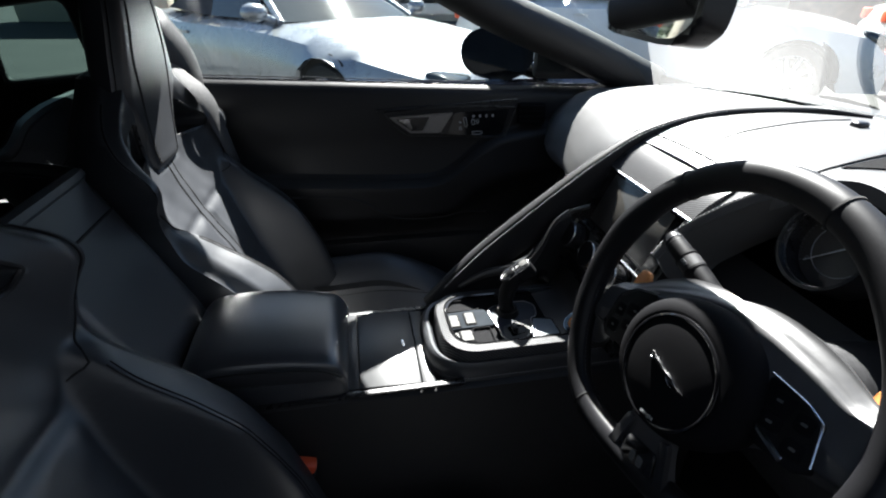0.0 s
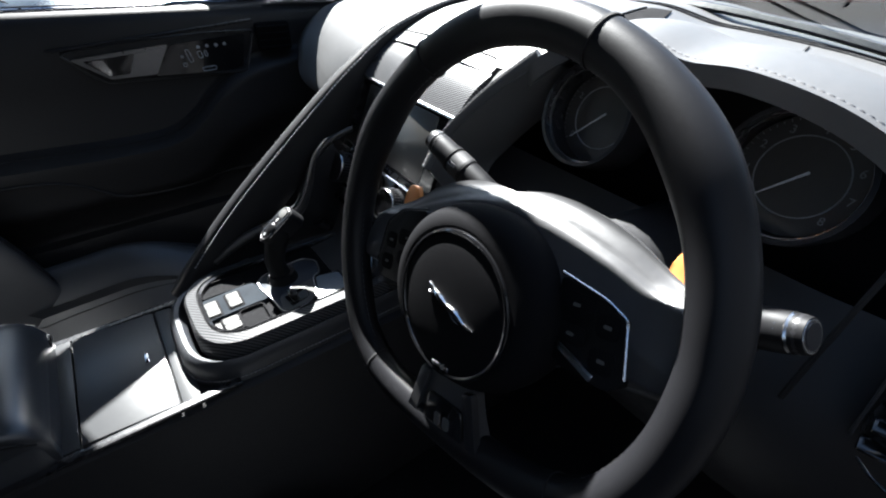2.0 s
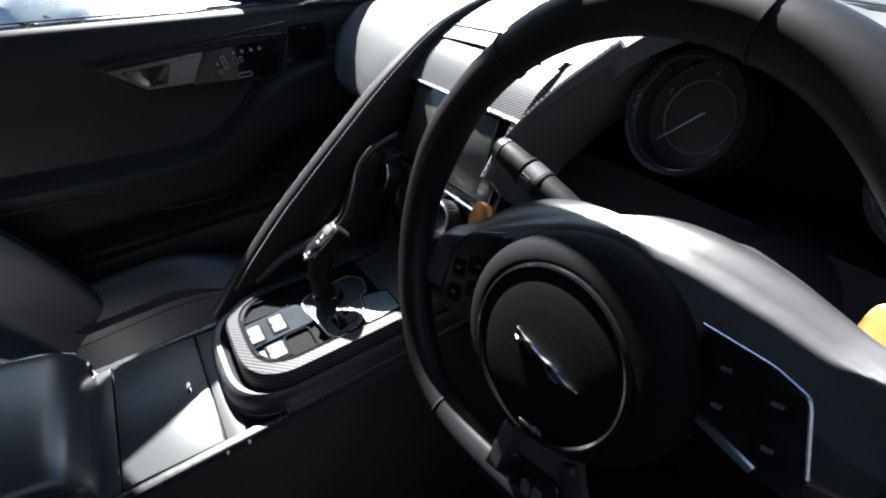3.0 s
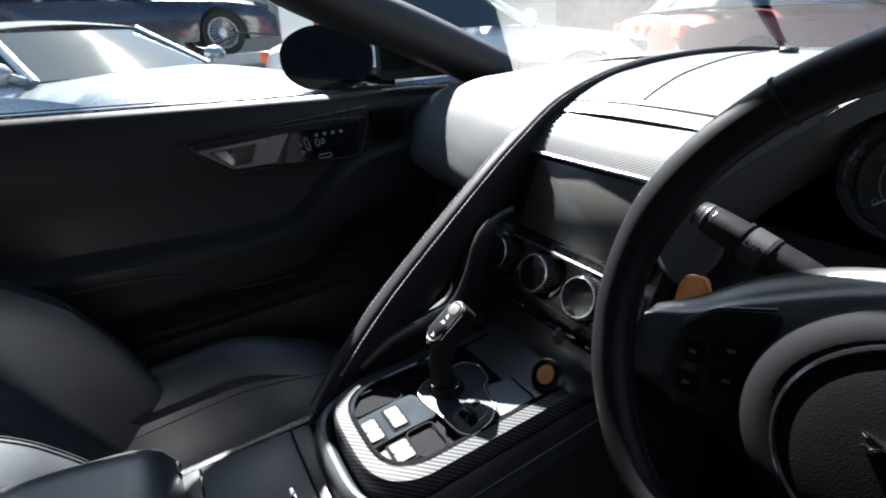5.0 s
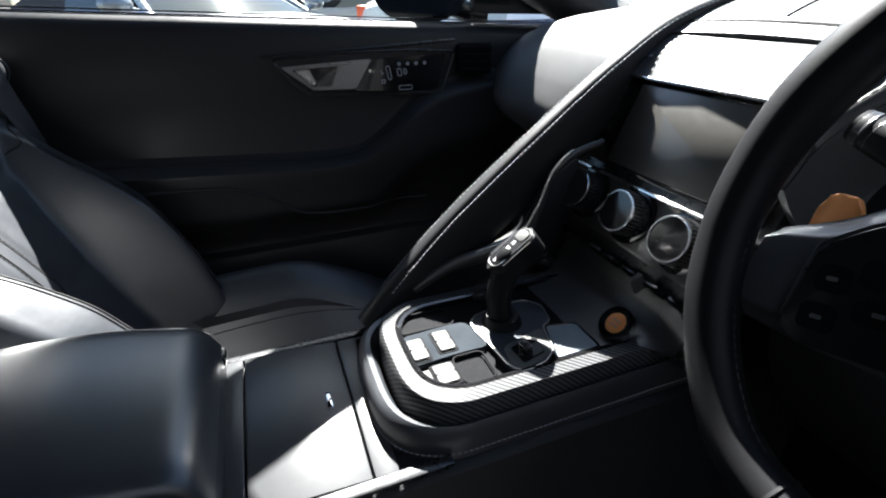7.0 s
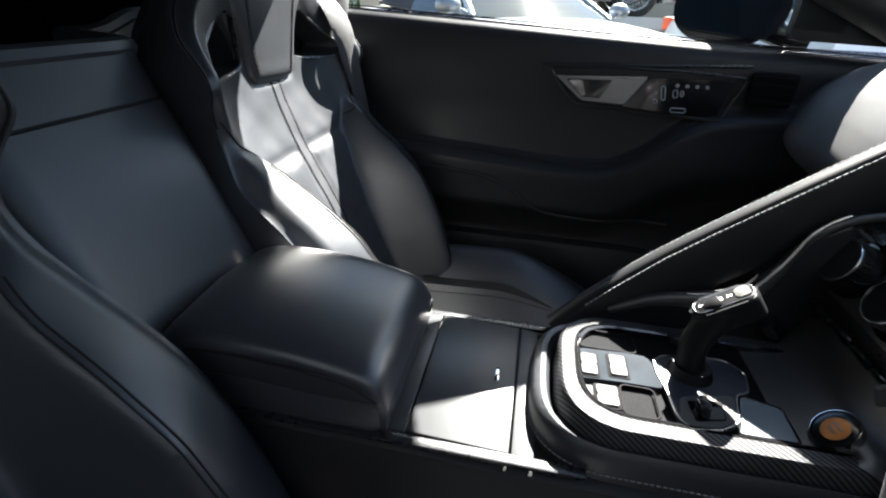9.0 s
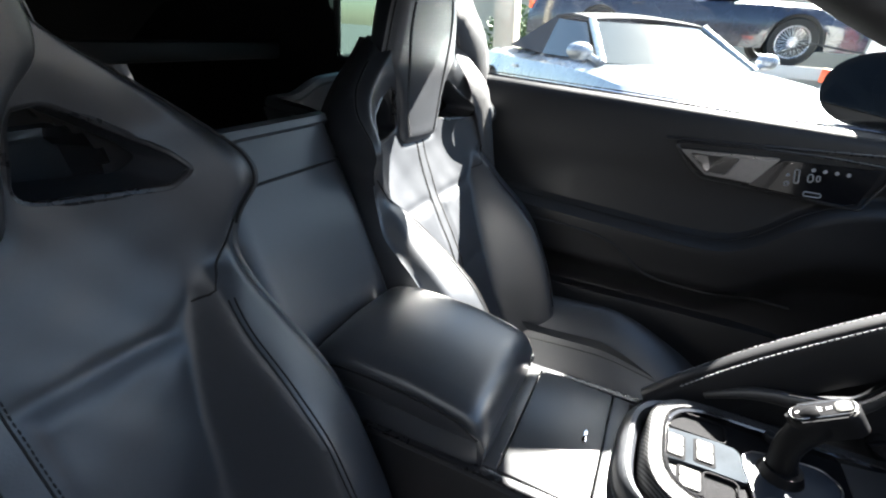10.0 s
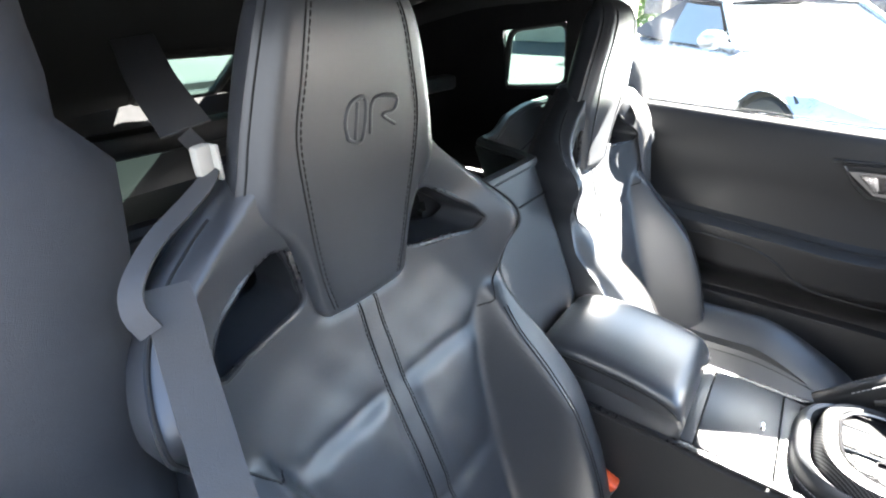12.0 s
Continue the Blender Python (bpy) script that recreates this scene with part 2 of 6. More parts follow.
def sheet(f, nu, nv, thick=0.0, keep=None, back=None):
    """A surface f(u, v) for u, v in 0..1; thick: its depth, pushed towards back."""
    bm = bmesh.new()
    vs = [[bm.verts.new(f(i / nu, j / nv)) for i in range(nu + 1)] for j in range(nv + 1)]
    for j in range(nv):
        for i in range(nu):
            if keep is None or keep((i + 0.5) / nu, (j + 0.5) / nv):
                bm.faces.new((vs[j][i], vs[j][i + 1], vs[j + 1][i + 1], vs[j + 1][i]))
    bmesh.ops.delete(bm, geom=[v for v in bm.verts if not v.link_faces], context="VERTS")
    if thick:
        bm.normal_update()
        if back is not None and sum((g.normal * g.calc_area() for g in bm.faces), Vector()).dot(Vector(back)) > 0:
            bmesh.ops.reverse_faces(bm, faces=bm.faces[:])
            bm.normal_update()
        bmesh.ops.solidify(bm, geom=bm.faces[:], thickness=thick)
    return bm


def plate(outline, depth, bevel=0.0, m=Matrix(), bm=None):
    """A flat plate with an outline in x, y, from z = -depth to 0, its upper edge bevelled, placed by m."""
    bm = bm or bmesh.new()
    top = [bm.verts.new(m @ Vector((x, y, 0))) for x, y in outline]
    low = [bm.verts.new(m @ Vector((x, y, -depth))) for x, y in outline]
    face = bm.faces.new(top)
    bm.faces.new(list(reversed(low)))
    n = len(top)
    for k in range(n):
        bm.faces.new((top[k], low[k], low[(k + 1) % n], top[(k + 1) % n]))
    if bevel:
        bmesh.ops.bevel(bm, geom=list(face.edges), offset=bevel, segments=2, affect="EDGES", profile=0.5)
    return bm


def rounded(w, h, r, n=5, cx=0.0, cy=0.0):
    """Outline of a rounded rectangle."""
    out = []
    for sx, sy, a in ((1, 1, 0), (-1, 1, 90), (-1, -1, 180), (1, -1, 270)):
        for k in range(n + 1):
            t = radians(a + 90 * k / n)
            out.append((cx + sx * (w / 2 - r) + r * math.cos(t), cy + sy * (h / 2 - r) + r * math.sin(t)))
    return out


def soften(outline, n=6, r=0.3):
    """Rounds the corners of a polygon, by quadratic curves over the share r of each side."""
    out = []
    m = len(outline)
    for k in range(m):
        a, b, c = Vector(outline[k - 1]), Vector(outline[k]), Vector(outline[(k + 1) % m])
        p, q = b.lerp(a, r), b.lerp(c, r)
        for i in range(n + 1):
            t = i / n
            out.append(tuple((1 - t) ** 2 * p + 2 * t * (1 - t) * b + t * t * q))
    return out


def stitches(line, r=0.0010, long=0.0042, gap=0.0018):
    """Single stitches along a line, slightly sunk at their ends."""
    line = [Vector(q) for q in line]
    bm, left, cut = bmesh.new(), long, []
    cut, on = [line[0]], True
    for a, b in zip(line, line[1:]):
        way, gone = (b - a).length, 0.0
        while gone < way - 1e-7:
            step = min(left, way - gone)
            gone += step
            left -= step
            cut.append(a.lerp(b, gone / way))
            if left < 1e-7:
                if on:
                    tube([cut[0], cut[0].lerp(cut[-1], 0.5), cut[-1]], [r * 0.7, r, r * 0.7], 5, bm=bm)
                on = not on
                left, cut = (long if on else gap), [a.lerp(b, gone / way)]
    return bm


def ring(r_out, r_in, depth, m=Matrix(), n=48, bm=None):
    """A flat ring with square section from z = 0 to depth."""
    prof = [(r_in, 0), (r_out, 0), (r_out, depth * 0.7), (r_out - 0.3 * (r_out - r_in), depth), (r_in, depth)]
    rings = [[m @ Vector((r * math.cos(a), r * math.sin(a), z)) for r, z in prof] for a in (2 * math.pi * k / n for k in range(n))]
    bm = loft(rings + [rings[0]], caps=False, bm=bm)
    bmesh.ops.remove_doubles(bm, verts=bm.verts, dist=1e-6)
    return bm


def words(text, size, m, mat, parent, name="lettering", depth=0.0003):
    """Raised lettering in Blender's own font, centred at m, reading along m's x."""
    data = bpy.data.curves.new(name, "FONT")
    data.body, data.size, data.extrude, data.align_x, data.align_y = text, size, depth, "CENTER", "CENTER"
    data.resolution_u = 3
    carrier = bpy.data.objects.new(name, data)
    scene.collection.objects.link(carrier)
    bpy.context.view_layer.update()
    mesh = bpy.data.meshes.new_from_object(carrier.evaluated_get(bpy.context.evaluated_depsgraph_get()))
    bpy.data.objects.remove(carrier)
    mesh.transform(m)
    mesh.materials.clear()
    mesh.materials.append(mat)
    ob = new(name, mesh)
    ob.parent = parent
    return ob


def axes(origin, xdir, ydir):
    """A placement whose x and y run along the given ways."""
    x = Vector(xdir).normalized()
    z = x.cross(Vector(ydir)).normalized()
    y = z.cross(x)
    m = Matrix((x, y, z)).transposed().to_4x4()
    m.translation = origin
    return m


# ---- setting: ground and car shell ----
def build_ground():
    bm = sheet(lambda u, v: Vector((-150 + 300 * u, -150 + 300 * v, 0)), 30, 30)
    tagged(link_mesh("ground", bm, TARMAC), "grey tarmac of a sunlit car park", "ground", kind="structure")


def build_floor():
    bm = sheet(lambda u, v: Vector((-1.4 + 2.5 * u, -0.72 + 1.44 * v, 0.2 + (0.32 * smoothstep(0.78, 1.0, u)))), 24, 12, 0.03)
    tagged(link_mesh("floor", bm, CARPET), "black carpeted car floor and footwells", "floor", kind="structure")
    for s in (1, -1):
        bm = box((1.5, 0.1, 0.28), (0.1, s * 0.70, 0.27), bevel=0.02)
        tagged(link_mesh("trim", bm, SOFT_PLASTIC), "black plastic door sill trim", "sill trim", kind="structure")
    bm = sheet(lambda u, v: Vector((0.72 + 0.25 * v - 0.1 * abs(2 * u - 1), -0.7 + 1.4 * u, 0.25 + 0.62 * v)), 12, 8, 0.03)
    tagged(link_mesh("wall_front", bm, CARPET), "dark firewall behind the footwells", "wall", kind="structure")


def roof_z(x, y):
    return curve_at(x, [-1.5, -1.0, -0.5, -0.1, 0.13, 0.36], [1.10, 1.19, 1.245, 1.25, 1.225, 1.168]) - 0.09 * (abs(y) / 0.56) ** 2.6


def header_x(y):
    """The front edge of the roof, rounded towards the side rails."""
    return curve_at(abs(y), [0, 0.15, 0.25, 0.35, 0.45, 0.56], [0.350, 0.342, 0.312, 0.240, 0.166, 0.115])


def build_roof():
    def skin(u, v):
        y = (2 * v - 1) * 0.56
        x = -0.98 + (0.98 + header_x(y)) * u
        return Vector((x, y, roof_z(x, y)))
    bm = sheet(skin, 32, 20, 0.035, back=(0, 0, 1))
    tagged(link_mesh("ceiling", bm, HEADLINER), "dark cloth headlining of the coupe roof", "ceiling", kind="structure")
    for s in (1, -1):
        # side rail from the screen pillar to the tail; the closed door's frame thickens it on the passenger's side
        d = 0.02 if s > 0 else 0.0
        pts = spline([(0.13, s * 0.545, 1.165 - d), (-0.1, s * 0.558, 1.185 - d), (-0.4, s * 0.565, 1.175 - d), (-0.8, s * 0.56, 1.12), (-1.42, s * 0.52, 0.95)], 24)
        tagged(link_mesh("trim", tube(pts, 0.03 + d / 3, 10, 0.8), GREY_TRIM), "dark roof side rail trim", "roof rail", kind="structure")
        # windscreen pillar
        pts = spline([(0.13, s * 0.548, 1.165 - d / 2), (0.36, s * 0.60, 1.055 - d / 2), (0.6, s * 0.632, 0.953), (0.86, s * 0.66, 0.845)], 20)
        tagged(link_mesh("trim", tube(pts, [0.034 + 0.6 * d + 0.008 * k / 19 for k in range(20)], 12, 1.25), GREY_TRIM), "dark grey cloth-trimmed windscreen pillar", "pillar", kind="structure")
        # door pillar; paler on the driver's side, the sky's light painted into its colour
        pts = spline([(-0.46, s * 0.575, 1.15), (-0.41, s * 0.605, 1.02), (-0.37, s * 0.635, 0.9), (-0.38, s * 0.66, 0.6), (-0.42, s * 0.67, 0.25)], 20)
        tagged(link_mesh("trim", tube(pts, [0.034, 0.034, 0.036, 0.04, 0.04] + [0.07] * 15, 10, 0.6, up=(0, 1, 0)), SOFT_PLASTIC if s > 0 else PILLAR_SKYLIT), "dark trimmed door pillar", "pillar", kind="structure")
    pts = [Vector((header_x(y), y, roof_z(header_x(y), y) - 0.006)) for y in [-0.55 + 1.1 * k / 32 for k in range(33)]]
    tagged(link_mesh("trim", tube(pts, 0.024, 10, 1.35), HEADLINER), "dark windscreen header trim", "header", kind="structure")


def screen_point(u, v):
    """The windscreen: u across from the driver's side, v from its base to the header."""
    s = 2 * u - 1
    base = Vector((0.90 - 0.09 * s * s, s * 0.66, 0.885 - 0.045 * s * s))
    top = Vector((header_x(s * 0.55) + 0.02, s * 0.55, 1.165 - 0.022 * s * s))
    p = base.lerp(top, v)
    p.z += 0.035 * math.sin(math.pi * v)
    return p


def build_windows():
    bm = sheet(screen_point, 20, 14)
    ob = tagged(link_mesh("window_1", bm, SCREEN_GLASS), "clear raked windscreen glass", "windscreen", kind="structure")
    ob.visible_shadow = False
    # rear quarter windows with pale frames, in dark side walls
    for s in (1, -1):
        def side(u, v):
            x = -0.42 - 1.0 * u
            z = 0.62 + (curve_at(x, [-1.42, -0.8, -0.42], [0.94, 1.10, 1.165]) - 0.62) * v
            return Vector((x, s * (0.655 - 0.08 * v * v - 0.1 * u * u), z))
        hole = lambda u, v: s < 0 or not (0.12 < u < 0.31 and 0.54 < v < 0.85)
        tagged(link_mesh("wall_left" if s > 0 else "wall_right", sheet(side, 50, 28, 0.02, hole), CARPET), "dark trimmed rear side wall of the cabin", "wall", kind="structure")
        if s < 0:
            continue
        pane = link_mesh("window_2", sheet(lambda u, v: side(0.11 + 0.21 * u, 0.53 + 0.33 * v) + Vector((0, s * 0.012, 0)), 6, 4), TINTED)
        tagged(pane, "green tinted rear quarter window", "window", kind="structure")
        outline = [side(0.12 + 0.19 * a, 0.54 + 0.31 * b) - Vector((0, s * 0.006, 0)) for a, b in soften([(0, 0), (1, 0.0), (0.85, 1), (0, 1)], 5, 0.2)]
        part("window_frame", tube(outline, 0.009, 8, closed=True), GREY_TRIM, pane, "pale grey window frame")
        part("window_frame", tube([side(0.325, 0.50), side(0.318, 0.68), side(0.312, 0.88)], 0.010, 8, 1.4), STONE_GREY, pane, "pale upright strip beside the glass")
    # added pane: its tint darkens the bright view, the sun passes unchanged
    def side_pane(u, v):
        x = -0.40 + 1.0 * u
        low = Vector((x, 0.677, 0.8775 - 0.044 * x))
        return low.lerp(Vector((x, curve_at(x, [-0.4, -0.1, 0.13, 0.36, 0.6], [0.575, 0.565, 0.556, 0.606, 0.640]), curve_at(x, [-0.4, -0.1, 0.13, 0.36, 0.6], [1.15, 1.16, 1.14, 1.04, 0.94]))), v)
    pane = link_mesh("window_4", sheet(side_pane, 20, 6), SIDE_GLASS)
    pane.visible_shadow = False
    tagged(pane, "raised side window of the passenger door, tinted to dim the outside", "side window", kind="structure")
    # tail: the hatch glass between wide dark panels, and the rear wall, close the cabin
    tail = lambda y, v: Vector((-0.96 - 0.50 * v, y, 1.20 - 0.33 * v - 0.06 * (y / 0.55) ** 2))
    pane = link_mesh("window_3", sheet(lambda u, v: tail((2 * u - 1) * 0.12, 0.60 + 0.38 * v), 8, 8), TINTED)
    tagged(pane, "green tinted rear hatch glass", "rear window", kind="structure")
    part("window_frame", tube([tail((2 * a - 1) * 0.12, 0.60 + 0.38 * b) for a, b in soften([(0, 0), (1, 0), (1, 1), (0, 1)], 4, 0.1)], 0.012, 8, closed=True), SOFT_PLASTIC, pane)
    hatch = sheet(lambda u, v: tail((2 * u - 1) * 0.56, v), 28, 20, 0.02, lambda u, v: not (abs(2 * u - 1) * 0.56 < 0.12 and 0.60 < v < 0.98), back=(0, 0, 1))
    tagged(link_mesh("wall_tail", hatch, HEADLINER), "dark trimmed surround of the hatch glass", "wall", kind="structure")
    bm = sheet(lambda u, v: Vector((-1.45 - 0.03 * math.sin(math.pi * u), (2 * u - 1) * 0.56, 0.3 + 0.60 * v)), 12, 8, 0.02)
    tagged(link_mesh("wall_rear", bm, SOFT_PLASTIC), "dark rear wall of the luggage space", "wall", kind="structure")


STONE_GREY = material("pale_grey_trim", (0.45, 0.46, 0.47), 0.6, vary=0.08)


def bulk_point(y, z):
    x = curve_at(z, [0.3, 0.56, 0.70, 0.80, 0.85, 0.93], [-0.235, -0.245, -0.298, -0.345, -0.368, -0.40])
    return Vector((x - 0.15 * smoothstep(0.10, 0.17, abs(y)) - 0.05 * smoothstep(0.2, 0.5, abs(y)), y, z))


def build_bulkhead():
    """Leather-covered panel behind the seats, lower in the middle, with a level seam and a dark well behind."""
    def f(u, v):
        y = -0.62 + 1.24 * u
        top = 0.848 + 0.02 * smoothstep(0.20, 0.32, abs(y))
        return bulk_point(y, 0.3 + (top - 0.3) * v)
    bulk = tagged(link_mesh("bulkhead", sheet(f, 90, 60, 0.02, back=(-1, 0, 0)), LEATHER), "black leather-covered bulkhead panel behind both seats", "bulkhead", kind="structure")
    part("seam", tube([bulk_point(-0.6 + 1.2 * k / 60, 0.797) + Vector((0.001, 0, 0)) for k in range(61)], 0.002, 6), DARK_THREAD, bulk)
    part("edge_roll", tube([f(k / 60, 1.0) + Vector((-0.008, 0, 0)) for k in range(61)], 0.012, 8), LEATHER, bulk)
    bm = sheet(lambda u, v: Vector((-0.42 - 1.0 * v, -0.6 + 1.2 * u, 0.62 + 0.02 * math.sin(math.pi * u))), 12, 8, 0.02)
    tagged(link_mesh("shelf", bm, CARPET), "black carpeted luggage floor behind the bulkhead", "luggage floor", kind="structure")
    part("load_ledge", box((0.05, 1.1, 0.04), (-0.88, 0, 0.90), bevel=0.01), SOFT_PLASTIC, bulk)


# ---- seats ----
def seat_spine(z):
    return curve_at(z, [0.36, 0.42, 0.6, 0.70, 0.785, 0.85, 1.0, 1.10], [-0.145, -0.172, -0.254, -0.304, -0.338, -0.350, -0.354, -0.347])


def seat_half(z):
    return curve_at(z, [0.36, 0.5, 0.6, 0.70, 0.76, 0.79, 0.82, 0.84, 0.86, 0.885, 0.91, 0.935, 0.955, 0.99], [0.232, 0.243, 0.243, 0.236, 0.226, 0.233, 0.246, 0.249, 0.244, 0.226, 0.200, 0.168, 0.140, 0.100])


SHOULDER_FOLD = [(0.012, 0.700), (0.10, 0.701), (0.141, 0.702), (0.169, 0.728), (0.196, 0.757), (0.216, 0.782), (0.236, 0.815)]


def fold_gap(u, z):
    """Distance to the fold between the shoulder panel and the pads below it."""
    best = 1.0
    for (ax, az), (bx, bz) in zip(SHOULDER_FOLD, SHOULDER_FOLD[1:]):
        lx, lz = bx - ax, bz - az
        t = max(0.0, min(1.0, ((u - ax) * lx + (z - az) * lz) / (lx * lx + lz * lz)))
        best = min(best, math.hypot(u - ax - t * lx, z - az - t * lz))
    return best


def bolster_ridge(z):
    return curve_at(z, [0.36, 0.5, 0.61, 0.70, 0.726, 0.76], [0.150, 0.152, 0.157, 0.165, 0.172, 0.19])


def seat_front(dy, z):
    """How far forward the front of the backrest lies, dy from its middle."""
    w = seat_half(z)
    u = abs(dy)
    curl = curve_at(z, [0.60, 0.68, 0.74, 0.80, 0.85, 0.90, 0.95], [0.0, 0.045, 0.070, 0.082, 0.082, 0.050, 0.012]) * (u / 0.238) ** 3.2
    inner = curve_at(z, [0.36, 0.48, 0.56, 0.67, 0.73], [0.098, 0.102, 0.115, 0.140, 0.162])
    ridge = bolster_ridge(z)
    tall = curve_at(z, [0.36, 0.5, 0.61, 0.66, 0.70, 0.74, 0.78], [0.105, 0.130, 0.130, 0.110, 0.080, 0.052, 0.0])
    bol = tall * (smoothstep(inner, ridge + 0.004, u) - 0.16 * smoothstep(ridge, 0.235, u) ** 1.4)
    x = seat_spine(z) + 0.5 * (curl + bol + math.sqrt((curl - bol) ** 2 + 0.00012)) - 0.005
    x -= 0.026 * smoothstep(0.88, 1.0, u / w) ** 1.6
    inside = 1 - smoothstep(inner - 0.02, inner + 0.015, u)
    # lower pads stand proud below the fold and sink to the second crease
    x += inside * 0.0045 * smoothstep(0.706, 0.680, z) * smoothstep(0.016, 0.03, u) * smoothstep(0.56, 0.68, z)
    x -= inside * 0.004 * math.exp(-(((z - 0.555) / 0.014) ** 2))
    x -= 0.0030 * math.exp(-((fold_gap(u, z) / 0.008) ** 2)) * smoothstep(0.0, 0.03, u)
    # uneven puckers along the fold and soft dents of worn leather
    x += 0.0004 * math.sin(95 * dy + 3 * math.sin(60 * z)) * math.exp(-(((z - 0.694) / 0.03) ** 2)) * inside
    x += 0.0008 * math.sin(41 * dy + 13 * z + 2.1) * math.sin(29 * z - 17 * dy) + 0.0006 * math.sin(90 * z + 35 * dy) * math.sin(70 * dy - 20 * z)
    x += 0.015 * smoothstep(0.87, 0.945, z) * smoothstep(0.05, 0.09, u)
    # the panel sinks under the tongue of the headrest
    x -= 0.012 * smoothstep(0.80, 0.83, z) * (1 - smoothstep(0.04, 0.075, u))
    return x


def hole_outline():
    return soften([(0.072, 0.834), (0.180, 0.828), (0.200, 0.846), (0.186, 0.864), (0.112, 0.912), (0.086, 0.908)], 5, 0.24)


def inside_poly(p, poly):
    c = False
    for k in range(len(poly)):
        (x1, y1), (x2, y2) = poly[k - 1], poly[k]
        if (y1 > p[1]) != (y2 > p[1]) and p[0] < (x2 - x1) * (p[1] - y1) / (y2 - y1) + x1:
            c = not c
    return c


def nearest_on(p, poly):
    best = None
    for k in range(len(poly)):
        a, b = Vector(poly[k - 1]), Vector(poly[k])
        t = max(0, min(1, (Vector(p) - a).dot(b - a) / max(1e-9, (b - a).length_squared)))
        q = a.lerp(b, t)
        d = (q - Vector(p)).length
        if best is None or d < best[0]:
            best = (d, q)
    return best[1]


HEAD_Z = [0.806, 0.811, 0.818, 0.836, 0.88, 0.913, 0.945, 0.987, 1.03, 1.067, 1.100, 1.122, 1.134, 1.140]
HEAD_W = [0.050, 0.061, 0.068, 0.075, 0.083, 0.098, 0.124, 0.118, 0.107, 0.095, 0.081, 0.065, 0.046, 0.020]


def head_front(dy, z):
    """Front of the headrest pad: flat in the middle, rolling back at its sides."""
    w = curve_at(z, HEAD_Z, HEAD_W)
    lift = curve_at(z, [0.806, 0.815, 0.84, 0.90, 1.0, 1.08, 1.12, 1.14], [-0.006, 0.004, 0.009, 0.016, 0.026, 0.026, 0.016, -0.006])
    u = min(1.0, abs(dy) / w)
    return seat_spine(z) + lift + 0.004 * (1 - u * u) - 0.020 * smoothstep(0.84, 1.0, u) ** 1.5


